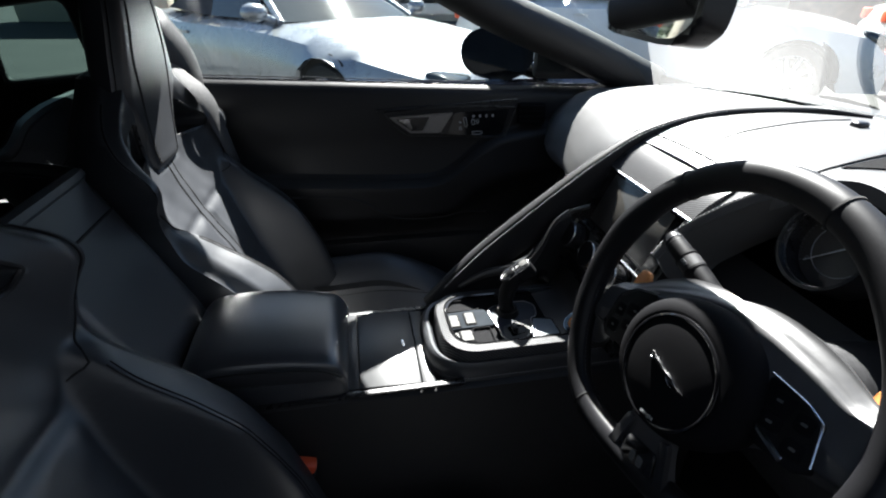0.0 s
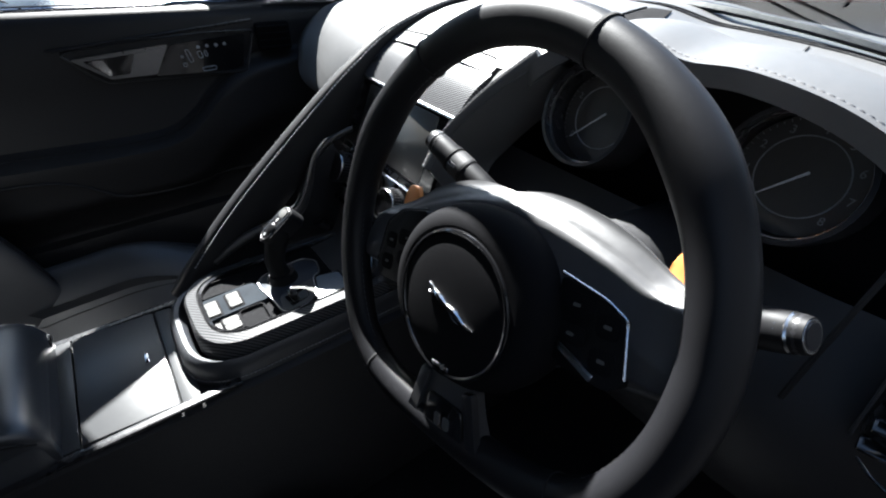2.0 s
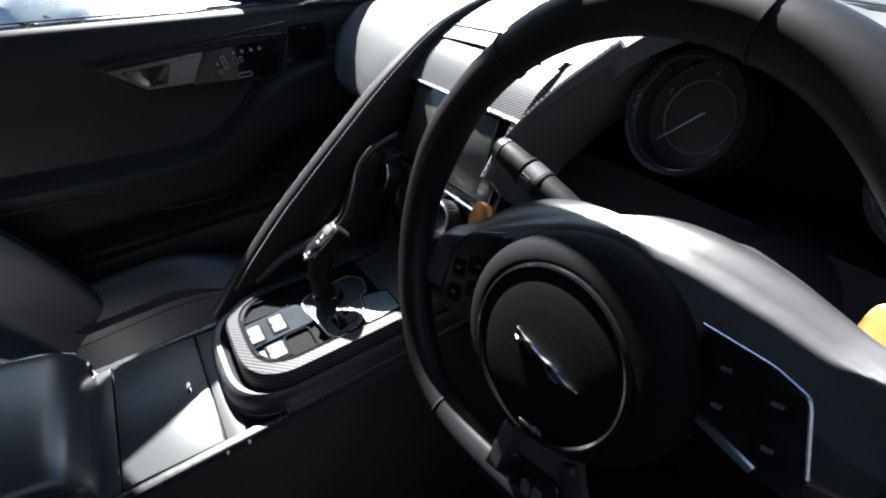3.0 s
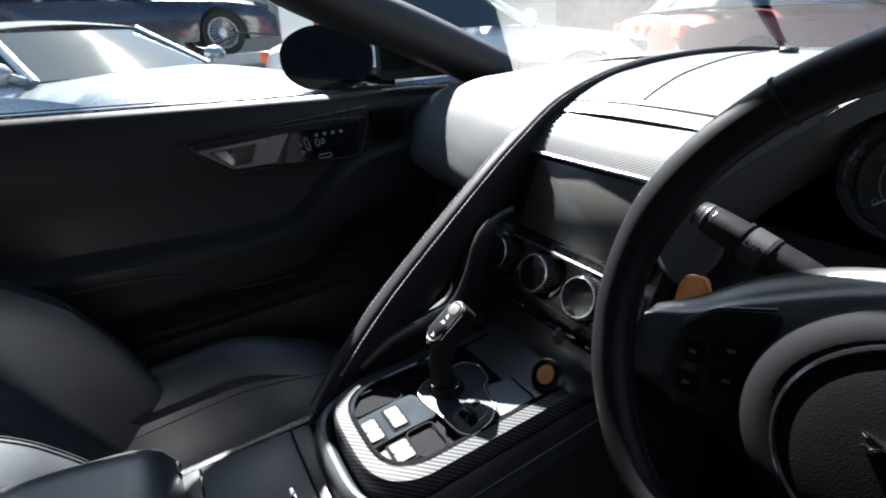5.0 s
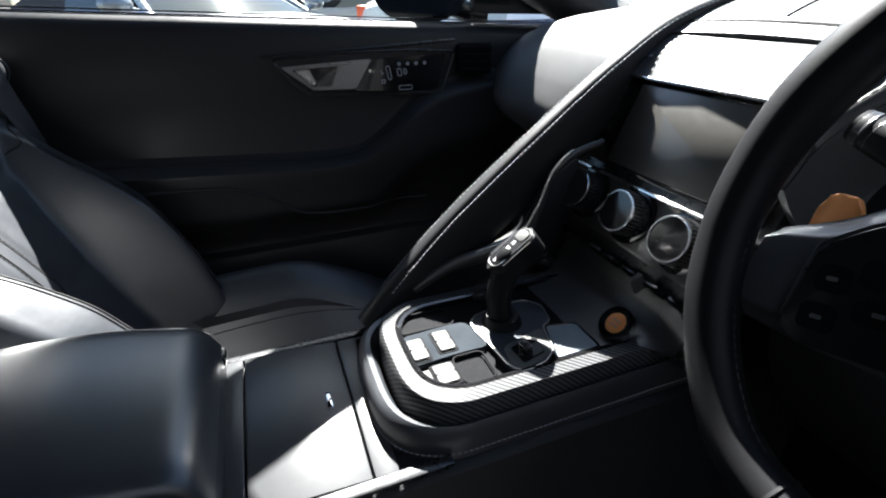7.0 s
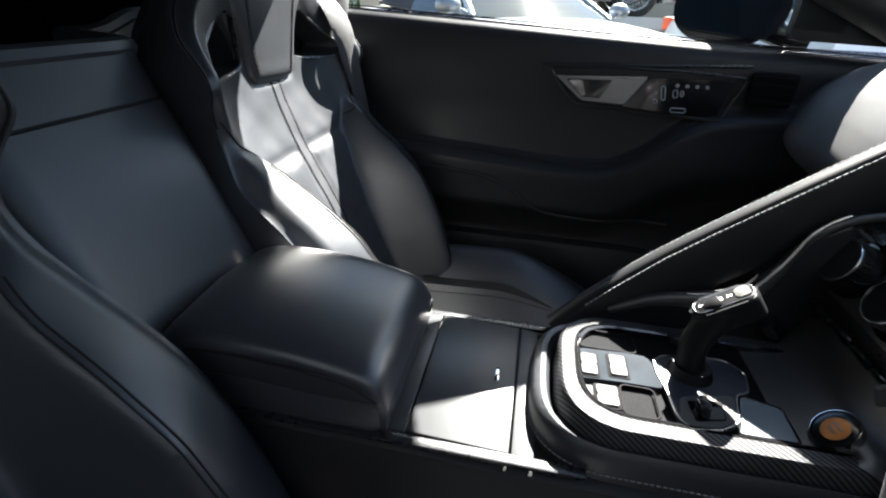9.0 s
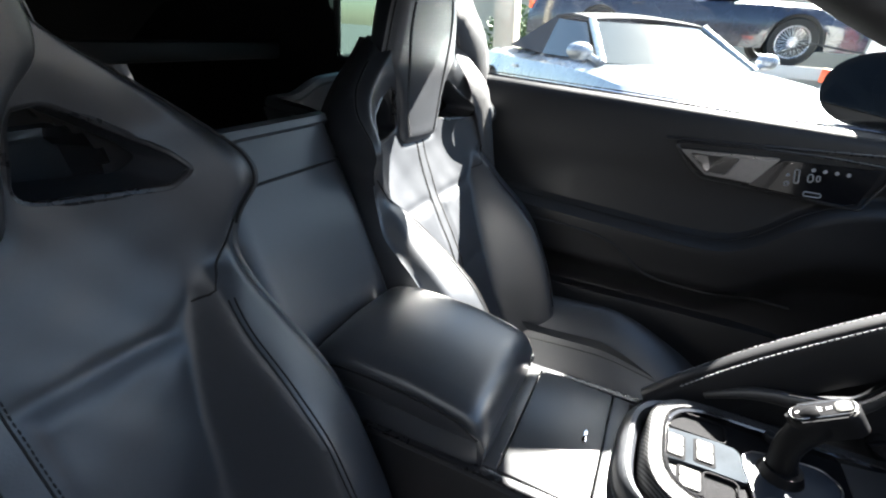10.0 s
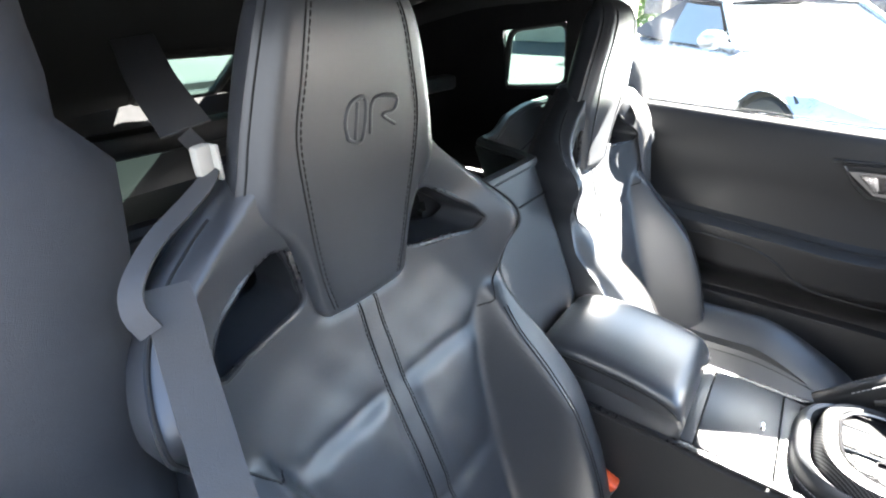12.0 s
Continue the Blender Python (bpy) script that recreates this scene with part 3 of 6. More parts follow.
def build_seat(name, yc, out, label):
    """A high-backed sports seat; out is +1 or -1, the side of its door."""
    seat = thing(name, label, "car seat", "front seats", at=(0, yc, 0.2 if out < 0 else 0.174))
    at = lambda dy, z, d=0.0: Vector((seat_front(dy, z) + d, dy, z - 0.2))
    hole = hole_outline()
    nu, nv = 124, 140
    z0, z1 = 0.36, 0.985
    bm = bmesh.new()
    grid = {}
    for j in range(nv + 1):
        z = z0 + (z1 - z0) * j / nv
        for i in range(nu + 1):
            grid[i, j] = ((2 * i / nu - 1) * seat_half(z), z)
    gone = {(i, j) for i in range(nu) for j in range(nv) if inside_poly((abs(sum(grid[i + a, j + b][0] for a in (0, 1) for b in (0, 1)) / 4), sum(grid[i + a, j + b][1] for a in (0, 1) for b in (0, 1)) / 4), hole)}
    rim = {(i + a, j + b) for i, j in gone for a in (0, 1) for b in (0, 1)}
    stay = {(i + a, j + b) for i in range(nu) for j in range(nv) if (i, j) not in gone for a in (0, 1) for b in (0, 1)}
    for k in rim & stay:
        dy, z = grid[k]
        q = nearest_on((abs(dy), z), hole)
        grid[k] = (math.copysign(q[0], dy), q[1])
    vs = {k: bm.verts.new(at(*grid[k])) for k in stay}
    for i in range(nu):
        for j in range(nv):
            if (i, j) not in gone:
                bm.faces.new((vs[i, j], vs[i + 1, j], vs[i + 1, j + 1], vs[i, j + 1]))
    # wrap the edges backwards in two steps, round the outside and into the openings
    bm.normal_update()
    edge = [e for e in bm.edges if len(e.link_faces) == 1]
    for step in (0, 1):
        made = bmesh.ops.extrude_edge_only(bm, edges=edge)["geom"]
        edge = [g for g in made if isinstance(g, bmesh.types.BMEdge)]
        for v in (g for g in made if isinstance(g, bmesh.types.BMVert)):
            z = v.co.z + 0.2
            up = smoothstep(0.74, 0.82, z)
            if abs(v.co.y) > 0.86 * seat_half(z) or z < 0.37 or z > 0.975:
                rear = seat_spine(z) - 0.088 + 0.045 * up
                v.co.x = (v.co.x * 0.75 + rear * 0.25 if step == 0 else rear)
                v.co.y *= 1.012 if step == 0 else 0.955 - 0.06 * up
            else:
                v.co.x -= 0.012 if step == 0 else 0.06
                mid = Vector((math.copysign(0.130, v.co.y), 0.862 - 0.2))
                v.co.y += (mid.x - v.co.y) * (0.02 if step == 0 else 0.10)
                v.co.z += (mid.y - v.co.z) * (0.02 if step == 0 else 0.10)
    part("backrest", bm, LEATHER, seat, angle=50)
    shell = lambda z: seat_spine(z) - 0.086 + 0.043 * smoothstep(0.74, 0.82, z)
    back = sheet(lambda u, v: Vector((shell(0.36 + 0.62 * v) - 0.02 * math.sin(math.pi * u), (2 * u - 1) * (0.965 - 0.07 * smoothstep(0.74, 0.82, 0.36 + 0.62 * v)) * seat_half(0.36 + 0.62 * v), 0.16 + 0.62 * v)), 60, 80, 0.01,
                 lambda u, v: not inside_poly((abs(2 * u - 1) * seat_half(0.36 + 0.62 * v), 0.36 + 0.62 * v), hole))
    part("back_shell", back, SOFT_PLASTIC, seat)
    # headrest: a tall pad whose tongue hangs between the two openings
    rings = []
    nz = 52
    for k in range(nz):
        z = 0.806 + 0.334 * k / (nz - 1)
        w = curve_at(z, HEAD_Z, HEAD_W)
        deep = curve_at(z, [0.806, 0.82, 0.88, 0.95, 1.05, 1.11, 1.14], [0.012, 0.030, 0.045, 0.066, 0.072, 0.060, 0.018])
        loop = []
        for a in range(25):
            y = w * math.sin(math.pi * (a / 24 - 0.5)) if a not in (0, 24) else w * (1 if a else -1)
            loop.append(Vector((head_front(y, z), y, z - 0.2)))
        for a in range(1, 16):
            t = math.pi * a / 16
            side = head_front(w, z)
            loop.append(Vector((side - (deep - 0.02) * math.sin(t) ** 0.7 - 0.004, w * math.cos(t), z - 0.2)))
        rings.append(loop)
    pad = part("headrest", loft(rings), LEATHER, seat, angle=60)
    front = lambda dy, z, d=0.0: Vector((head_front(dy, z) + d, dy, z - 0.2))
    seam_at = lambda z: curve_at(z, [0.82, 0.86, 0.92, 0.98, 1.01, 1.05, 1.10, 1.125], [0.050, 0.060, 0.069, 0.076, 0.076, 0.067, 0.054, 0.040])
    for sd in (-1, 1):
        for gap in (0.0, 0.0042):
            pts = [front(sd * (seam_at(0.822 + 0.300 * k / 50) - gap), 0.822 + 0.300 * k / 50, 0.0002) for k in range(51)]
            part("seam", stitches(pts, 0.0009, 0.0045, 0.0018) if gap else tube(pts, 0.0009, 6, up=(1, 0, 0)), DARK_THREAD, pad)
        # rolled seam down the side of the pad, on to the shoulder
        pts = [front(sd * 0.96 * curve_at(0.95 + 0.175 * k / 30, HEAD_Z, HEAD_W), 0.95 + 0.175 * k / 30, 0.0005) for k in range(31)]
        part("seam", tube(pts, 0.0010, 6, up=(1, 0, 0)), DARK_THREAD, pad)
    # embossed badge on the headrest, as plain raised shapes
    for pts in () if out > 0 else ([(-0.014, -0.012), (-0.016, 0.002), (-0.010, 0.016), (0.004, 0.017), (0.001, -0.012), (-0.005, -0.017), (-0.014, -0.012)],
                [(-0.004, 0.016), (-0.007, -0.014)],
                [(0.008, -0.012), (0.012, 0.015), (0.037, 0.014), (0.035, 0.003), (0.022, 0.001), (0.036, -0.009)]):
        line = [front(-0.005 + 1.25 * a, 1.008 + 1.12 * b, 0.0002) for a, b in pts]
        part("embossed_badge", tube(spline(line, 26), 0.0019, 8, up=(1, 0, 0)), LEATHER, pad)
    strip = sheet(lambda u, v: at((2 * u - 1) * 0.0108, 0.43 + 0.376 * v, 0.0005), 6, 80, 0.001, back=(-1, 0, 0))
    part("centre_strip", strip, STRIP_LEATHER, seat, "plain leather centre strip between seams")
    # twin seams down the middle of the backrest, with a plain strip between
    for dy in (-0.0115, 0.0115):
        for gap in (0, 0.0035):
            pts = [at(dy + math.copysign(gap, dy), 0.43 + 0.378 * k / 60, 0.0004) for k in range(61)]
            part("seam", stitches(pts, 0.0009, 0.0045, 0.0016) if gap else tube(pts, 0.0011, 6, up=(1, 0, 0)), DARK_THREAD, seat)
    for s in (1, -1):
        # double seam along the ridge of the bolster
        for gap in (0.0, 0.006):
            pts = [at(s * (bolster_ridge(0.44 + 0.29 * k / 40) + 0.004 + gap), 0.44 + 0.29 * k / 40, 0.0006) for k in range(41)]
            part("seam", tube(pts, 0.0010, 6, up=(1, 0, 0)), DARK_THREAD, seat)
        # the fold under the shoulder panel, sewn with dark piping
        pts = [at(s * u, z, 0.0006) for u, z in soften(SHOULDER_FOLD[2:], 4, 0.3)[6:-5]]
        part("seam", tube(pts, 0.0013, 6, up=(1, 0, 0)), DARK_THREAD, seat)
        pts = [at(s * 0.985 * seat_half(0.785 + 0.165 * k / 50), 0.785 + 0.165 * k / 50, 0.001) for k in range(51)]
        part("piping", tube(pts, 0.0015, 6, up=(1, 0, 0)), DARK_THREAD, seat)
        lip = [at(math.copysign(dy, s), z, -0.004) for dy, z in hole]
        part("opening_trim", tube(lip, 0.004, 8, closed=True, up=(1, 0, 0)), SATIN_BLACK, seat)
    # cushion with raised sides
    def cush(u, v):
        x, t = -0.20 + (0.56 if out > 0 else 0.45) * v, 2 * u - 1
        w = 0.235 - 0.015 * v
        if out > 0:
            # tall soft bolster by the door, the inner side rolling down to the tunnel
            z = 0.275 + 0.035 * v
            z += 0.165 * smoothstep(0.0, 0.86, t) ** 1.3 * (1 - 0.75 * smoothstep(0.42, 1, v)) - 0.17 * smoothstep(0.84, 1, t) ** 2
            z += 0.012 * math.exp(-(((t + 0.62) / 0.16) ** 2)) - 0.085 * smoothstep(-0.66, -1.0, t) ** 1.6
        else:
            z = 0.270 + 0.04 * v + 0.05 * smoothstep(0.46, 0.80, abs(t)) * (1 - 0.25 * smoothstep(0.75, 1, v)) - 0.07 * smoothstep(0.82, 1, abs(t)) ** 2
        z -= 0.075 * smoothstep(0.70, 1.0, v) ** 2 + (0.003 if out < 0 else 0.0012) * math.exp(-(((abs(t) - 0.5) / 0.03) ** 2))
        z += 0.0015 * math.sin(9 * t + 4 * v) * math.sin(7 * v + 1.3)
        return Vector((x, t * w, z - 0.2))
    part("seat_cushion", sheet(cush, 60, 50, 0.09, back=(0, 0, -1)), LEATHER, seat)
    for s in (1, -1):
        pts = [cush(0.5 + s * 0.25, 0.12 + 0.8 * k / 30) + Vector((0, 0, 0.0008)) for k in range(31)]
        part("seam", tube(pts, 0.0010, 6), DARK_THREAD, seat)
    part("seat_base", box((0.36, 0.40, 0.10), (0.0, 0, 0.0), bevel=0.02), SOFT_PLASTIC, seat)
    return seat


# ---- console ----
def build_armrest():
    arm = thing("armrest", "black leather padded armrest lid with stitched edge between the seats", "armrest", at=(-0.13, 0, 0.5))
    def section(x):
        v = (x + 0.252) / 0.234
        top = curve_at(x, [-0.252, -0.240, -0.20, -0.12, -0.06, -0.03, -0.018], [0.598, 0.620, 0.633, 0.632, 0.622, 0.611, 0.590])
        w = 0.098 - 0.003 * v
        low = top - 0.052
        out = []
        for k in range(28):
            t = 2 * math.pi * k / 28
            c, s = math.cos(t), math.sin(t)
            y = w * math.copysign(abs(c) ** 0.25, c)
            z = (top + low) / 2 + (top - low) / 2 * math.copysign(abs(s) ** 0.4, s) + (0.008 * (1 - (y / w) ** 2) if s > 0 else 0)
            out.append(Vector((x + 0.13, y, z - 0.5)))
        return out
    part("lid", loft([section(-0.252 + 0.234 * k / 30) for k in range(31)]), ARM_LEATHER, arm)
    for s in (1, -1):
        pts = [Vector((-0.24 + 0.215 * k / 24 + 0.13, s * 0.0985, curve_at(-0.24 + 0.215 * k / 24, [-0.24, -0.20, -0.12, -0.05, -0.02], [0.606, 0.619, 0.618, 0.608, 0.590]) - 0.5)) for k in range(25)]
        part("seam", tube(pts, 0.0014, 6), DARK_THREAD, arm)
    part("bin", box((0.245, 0.196, 0.19), (-0.01, 0, 0.0), bevel=0.015), LEATHER, arm)
    part("latch", box((0.006, 0.02, 0.012), (0.112, 0.085, 0.075), bevel=0.003), SATIN_BLACK, arm)


def build_console():
    con = thing("centre_console", "black centre console with lidded tray and alloy edge strips", "console", at=(0.05, 0, 0.3))
    def tunnel(x):
        top = 0.552 - 0.004 * smoothstep(-0.05, 0.1, x)
        w = 0.108
        return [Vector((x - 0.05, s * y, z - 0.3)) for s, y, z in ((1, w + 0.02, 0.22), (1, w + 0.006, 0.50), (1, w - 0.004, top - 0.006), (1, w - 0.012, top), (-1, w - 0.012, top), (-1, w - 0.004, top - 0.006), (-1, w + 0.006, 0.50), (-1, w + 0.02, 0.22))]
    part("tunnel", loft([tunnel(-0.45 + 1.05 * k / 40) for k in range(41)]), SOFT_PLASTIC, con)
    for s in (1, -1):
        part("edge_strip", box((0.40, 0.011, 0.005), (-0.09, s * 0.0985, 0.2545), bevel=0.0015), SATIN_BLACK, con)
    part("panel", box((0.016, 0.185, 0.006), (-0.0605, 0, 0.2555), bevel=0.001), SOFT_GREY, con)
    lid = part("tray_lid", box((0.0935, 0.185, 0.006), (-0.0035, 0, 0.255), (0, 2.5, 0), bevel=0.001), SOFT_GREY, con, "dark grey tray lid with an alloy finger slot")
    part("finger_slot", box((0.005, 0.021, 0.003), (0.024, 0.003, 0.2575), (0, 2.5, 0), bevel=0.0012), BRIGHT, lid)
    part("panel", box((0.02, 0.185, 0.006), (0.0555, 0, 0.252), (0, 2.5, 0), bevel=0.001), SOFT_GREY, con)


SOFT_GREY = material("soft_grey_lid", (0.052, 0.053, 0.055), 0.32, vary=0.05, grain=0.04, grain_scale=1200, wear=0.02, spec=0.35)


def tray_outline(grow):
    """The horseshoe of the selector surround, widened by grow; it runs forward."""
    w = 0.075 + grow * (0.62 if grow > 0.011 else 1.0)
    rear = 0.142 - grow
    turns = [radians(-90 + 180 * k / 32) for k in range(33)]
    return [(rear + (0.052 + grow * 0.6) * (1 - math.cos(a)), w * math.copysign(abs(math.sin(a)) ** 0.55, math.sin(a))) for a in turns]


def build_selector():
    sur = thing("selector_surround", "padded black surround with carbon weave trim and gloss tray", "console trim", at=(0.25, 0, 0.5))
    def arch(grow, z, tilt=0.0):
        pts = tray_outline(grow)
        pts = [(0.46, pts[0][1])] + pts + [(0.46, pts[-1][1])]
        return [Vector((x - 0.25, y, z - 0.5 + tilt * (x - 0.13))) for x, y in pts]
    # padded outer roll, then the carbon band, then the gloss frame
    padded = [arch(0.030, 0.50), arch(0.0335, 0.535), arch(0.0345, 0.555), arch(0.0335, 0.568), arch(0.030, 0.577), arch(0.025, 0.581), arch(0.020, 0.579), arch(0.016, 0.572), arch(0.012, 0.560)]
    part("padded_edge", loft(padded, closed=False), LEATHER, sur)
    stitch = arch(0.0353, 0.556)
    part("stitching", stitches(stitch, 0.0009, 0.0036, 0.0016), THREAD, sur)
    part("carbon_trim", loft([arch(0.011, 0.560), arch(0.009, 0.592), arch(0.006, 0.596), arch(-0.006, 0.598), arch(-0.007, 0.594)], closed=False), CARBON, sur)
    part("gloss_frame", loft([arch(-0.007, 0.594), arch(-0.009, 0.598), arch(-0.012, 0.597), arch(-0.013, 0.590)], closed=False), GLOSS_BLACK, sur)
    pts = tray_outline(-0.010)
    floor = [(0.46, pts[0][1])] + pts + [(0.46, pts[-1][1])]
    tray = part("tray", plate([(x - 0.25, y) for x, y in floor], 0.03, m=Matrix.Translation((0, 0, 0.0905))), TRAY_BLACK, sur, "gloss black tray")
    # satin bridge that carries two split keys, between two open pockets; a third key in the near pocket
    bridge = soften([(-0.0990, 0.020), (-0.100, -0.024), (-0.058, -0.0215), (-0.022, -0.0215), (-0.0245, 0.010), (-0.030, 0.0215), (-0.045, 0.0235)], 4, 0.12)
    part("bridge", plate(bridge, 0.009, 0.0012, Matrix.Translation((0, 0, 0.0962))), BRIDGE_GREY, tray)
    # silver put on this frame ledge for the sunlight that falls on it
    part("lit_ledge", plate(soften([(-0.100, -0.031), (-0.084, -0.030), (-0.084, -0.059), (-0.090, -0.058), (-0.099, -0.045)], 4, 0.2), 0.006, 0.001, Matrix.Translation((0, 0, 0.0942))), KEYCAP, tray)
    for x, y, lx, ly, z in ((0.1615, -0.0042, 0.0145, 0.0295, 0.0968), (0.1893, -0.0003, 0.0150, 0.0290, 0.0968), (0.1755, -0.0425, 0.0185, 0.0245, 0.0952)):
        part("key_frame", plate(rounded(lx + 0.0055, ly + 0.0055, 0.0025, cx=x - 0.25, cy=y), 0.006, 0.0006, Matrix.Translation((0, 0, z))), TRAY_BLACK, tray)
        for k in (-1, 1):
            part("key", plate(rounded(lx, ly / 2 - 0.0005, 0.0014, cx=x - 0.25, cy=y + k * ly / 4), 0.004, 0.0008, Matrix.Translation((0, 0, z + 0.0018))), KEYCAP, tray)
    for x, y, lx, ly in ((0.183, 0.0405, 0.058, 0.030), (0.2035, -0.0425, 0.031, 0.037)):
        rim = [Vector((a, b, 0.0945)) for a, b in rounded(lx, ly, 0.006, cx=x - 0.25, cy=y)]
        part("pocket_rim", tube(rim, 0.0013, 6, closed=True), TRAY_BLACK, tray)
        part("pocket", plate(rounded(lx - 0.002, ly - 0.002, 0.006, cx=x - 0.25, cy=y), 0.001, m=Matrix.Translation((0, 0, 0.0915))), CARPET, tray)
    # plate round the lever and the drive-mode toggle, with a chrome border
    shape = soften([(-0.0241, 0.0174), (-0.0132, 0.0278), (0.046, 0.0358), (0.0616, 0.019), (0.0557, -0.009), (0.0426, -0.0159), (0.0335, -0.0513), (0.0173, -0.063), (-0.0078, -0.0678), (-0.0167, -0.0571), (-0.0199, -0.0218), (-0.0242, 0.0001)], 4, 0.25)
    part("lever_plate", plate(shape, 0.006, 0.001, Matrix.Translation((0, 0, 0.0965))), LEVER_PLATE, sur, "blue-grey plate round the lever")
    part("chrome_line", tube([Vector((x, y, 0.0968)) for x, y in shape], 0.0011, 6, closed=True), HANDLE, sur)
    part("silver_plate", plate(soften([(-0.010, -0.030), (0.0405, -0.0168), (0.0325, -0.0500), (0.016, -0.0600), (-0.0075, -0.0640), (-0.0145, -0.0550)], 4, 0.15), 0.004, 0.0012, Matrix.Translation((0, 0, 0.0976))), KEYCAP, sur, "silver plate round the mode toggle")
    part("toggle_well", plate(soften([(-0.005, -0.0345), (0.026, -0.0285), (0.0235, -0.0515), (-0.003, -0.0585)], 4, 0.12), 0.004, m=Matrix.Translation((0, 0, 0.0980))), GLOSS_BLACK, sur)
    part("toggle_ramp", plate(soften([(0.0095, -0.0395), (0.0245, -0.0365), (0.0225, -0.0505), (0.0085, -0.054)], 4, 0.12), 0.003, 0.0008, Matrix.Translation((0, 0, 0.0990))), KEYCAP, sur)
    part("toggle", box((0.010, 0.014, 0.018), (0.0045, -0.0460, 0.104), (0, -16, 8), bevel=0.0035, seg=3), SATIN_BLACK, sur)
    part("cover", plate(soften([(0.0460, -0.0165), (0.0767, -0.0239), (0.0765, -0.0610), (0.0310, -0.0615), (0.0360, -0.0510)], 4, 0.08), 0.005, 0.0012, Matrix.Translation((0, 0, 0.0966))), COVER_SKY, sur, "glossy lidded cover with the sky's reflection painted blue-grey")
    part("cover_gap", tube([Vector((x, y, 0.0962)) for x, y in soften([(0.0450, -0.0150), (0.0780, -0.0228), (0.0780, -0.0625), (0.0295, -0.0630)], 4, 0.08)], 0.0012, 6, closed=True), GLOSS_BLACK, sur)
    part("latch_button", cylinder(0.008, 0.008, Matrix.Translation((0.007, 0.062, 0.096)), 0.006, 20, 0.001), SATIN_BLACK, sur)


def build_lever():
    lev = thing("gear_selector", "black pistol-grip gear selector with gloss cap", "gear lever", at=(0.258, 0.008, 0.595))
    path = spline([(0, 0, 0), (-0.004, 0.002, 0.03), (0.004, 0.006, 0.055), (0.016, 0.009, 0.076)], 12)
    part("stem", tube(path, [0.016, 0.0145, 0.013, 0.013, 0.013, 0.0135, 0.014, 0.015, 0.016, 0.017, 0.017, 0.014], 16, 0.85, up=(1, 0, 0)), LEVER_SKIN, lev)
    part("boot", cylinder(0.022, 0.012, Matrix.Translation((0, 0, 0.005)), 0.017, 24), LEVER_SKIN, lev)
    m = pose(0.014, 0.010, 0.075, 0, -36, 0) @ Matrix.Diagonal((0.95, 0.95, 0.95, 1))
    head = part("grip", plate(rounded(0.062, 0.030, 0.013), 0.024, 0.005, m @ Matrix.Translation((0, 0, 0.008))), LEVER_SKIN, lev)
    cap = part("cap", plate(rounded(0.052, 0.019, 0.008), 0.003, 0.001, m @ Matrix.Translation((0.001, 0, 0.0095))), TRAY_BLACK, head, "gloss black cap with shift letters")
    part("cap_rim", tube([m @ Vector((x + 0.001, y, 0.009)) for x, y in rounded(0.054, 0.021, 0.009)], 0.0006, 6, closed=True), HANDLE, head)
    for k, letter in enumerate("SDNR"):
        words(letter, 0.0075, m @ pose(-0.019 + 0.0085 * k, 0, 0.0097, 0, 0, -90), WHITE_MARK, cap)
    part("release", plate(rounded(0.013, 0.015, 0.003, cx=0.0185), 0.003, 0.001, m @ Matrix.Translation((0, 0, 0.0105))), KEYCAP, head, "silver release button")


# ---- dashboard ----
def dash_rear(y):
    """Where the rear edge of the dash top lies."""
    return 0.438 + 0.072 * smoothstep(0.13, 0.46, abs(y)) + 0.05 * smoothstep(0.46, 0.66, abs(y))


def dash_top(x, y):
    z = curve_at(x - dash_rear(y), [0.0, 0.02, 0.06, 0.09, 0.18, 0.42], [0.800, 0.836, 0.868, 0.882, 0.895, 0.898])
    return z - 0.045 * (abs(y) / 0.62) ** 2.4


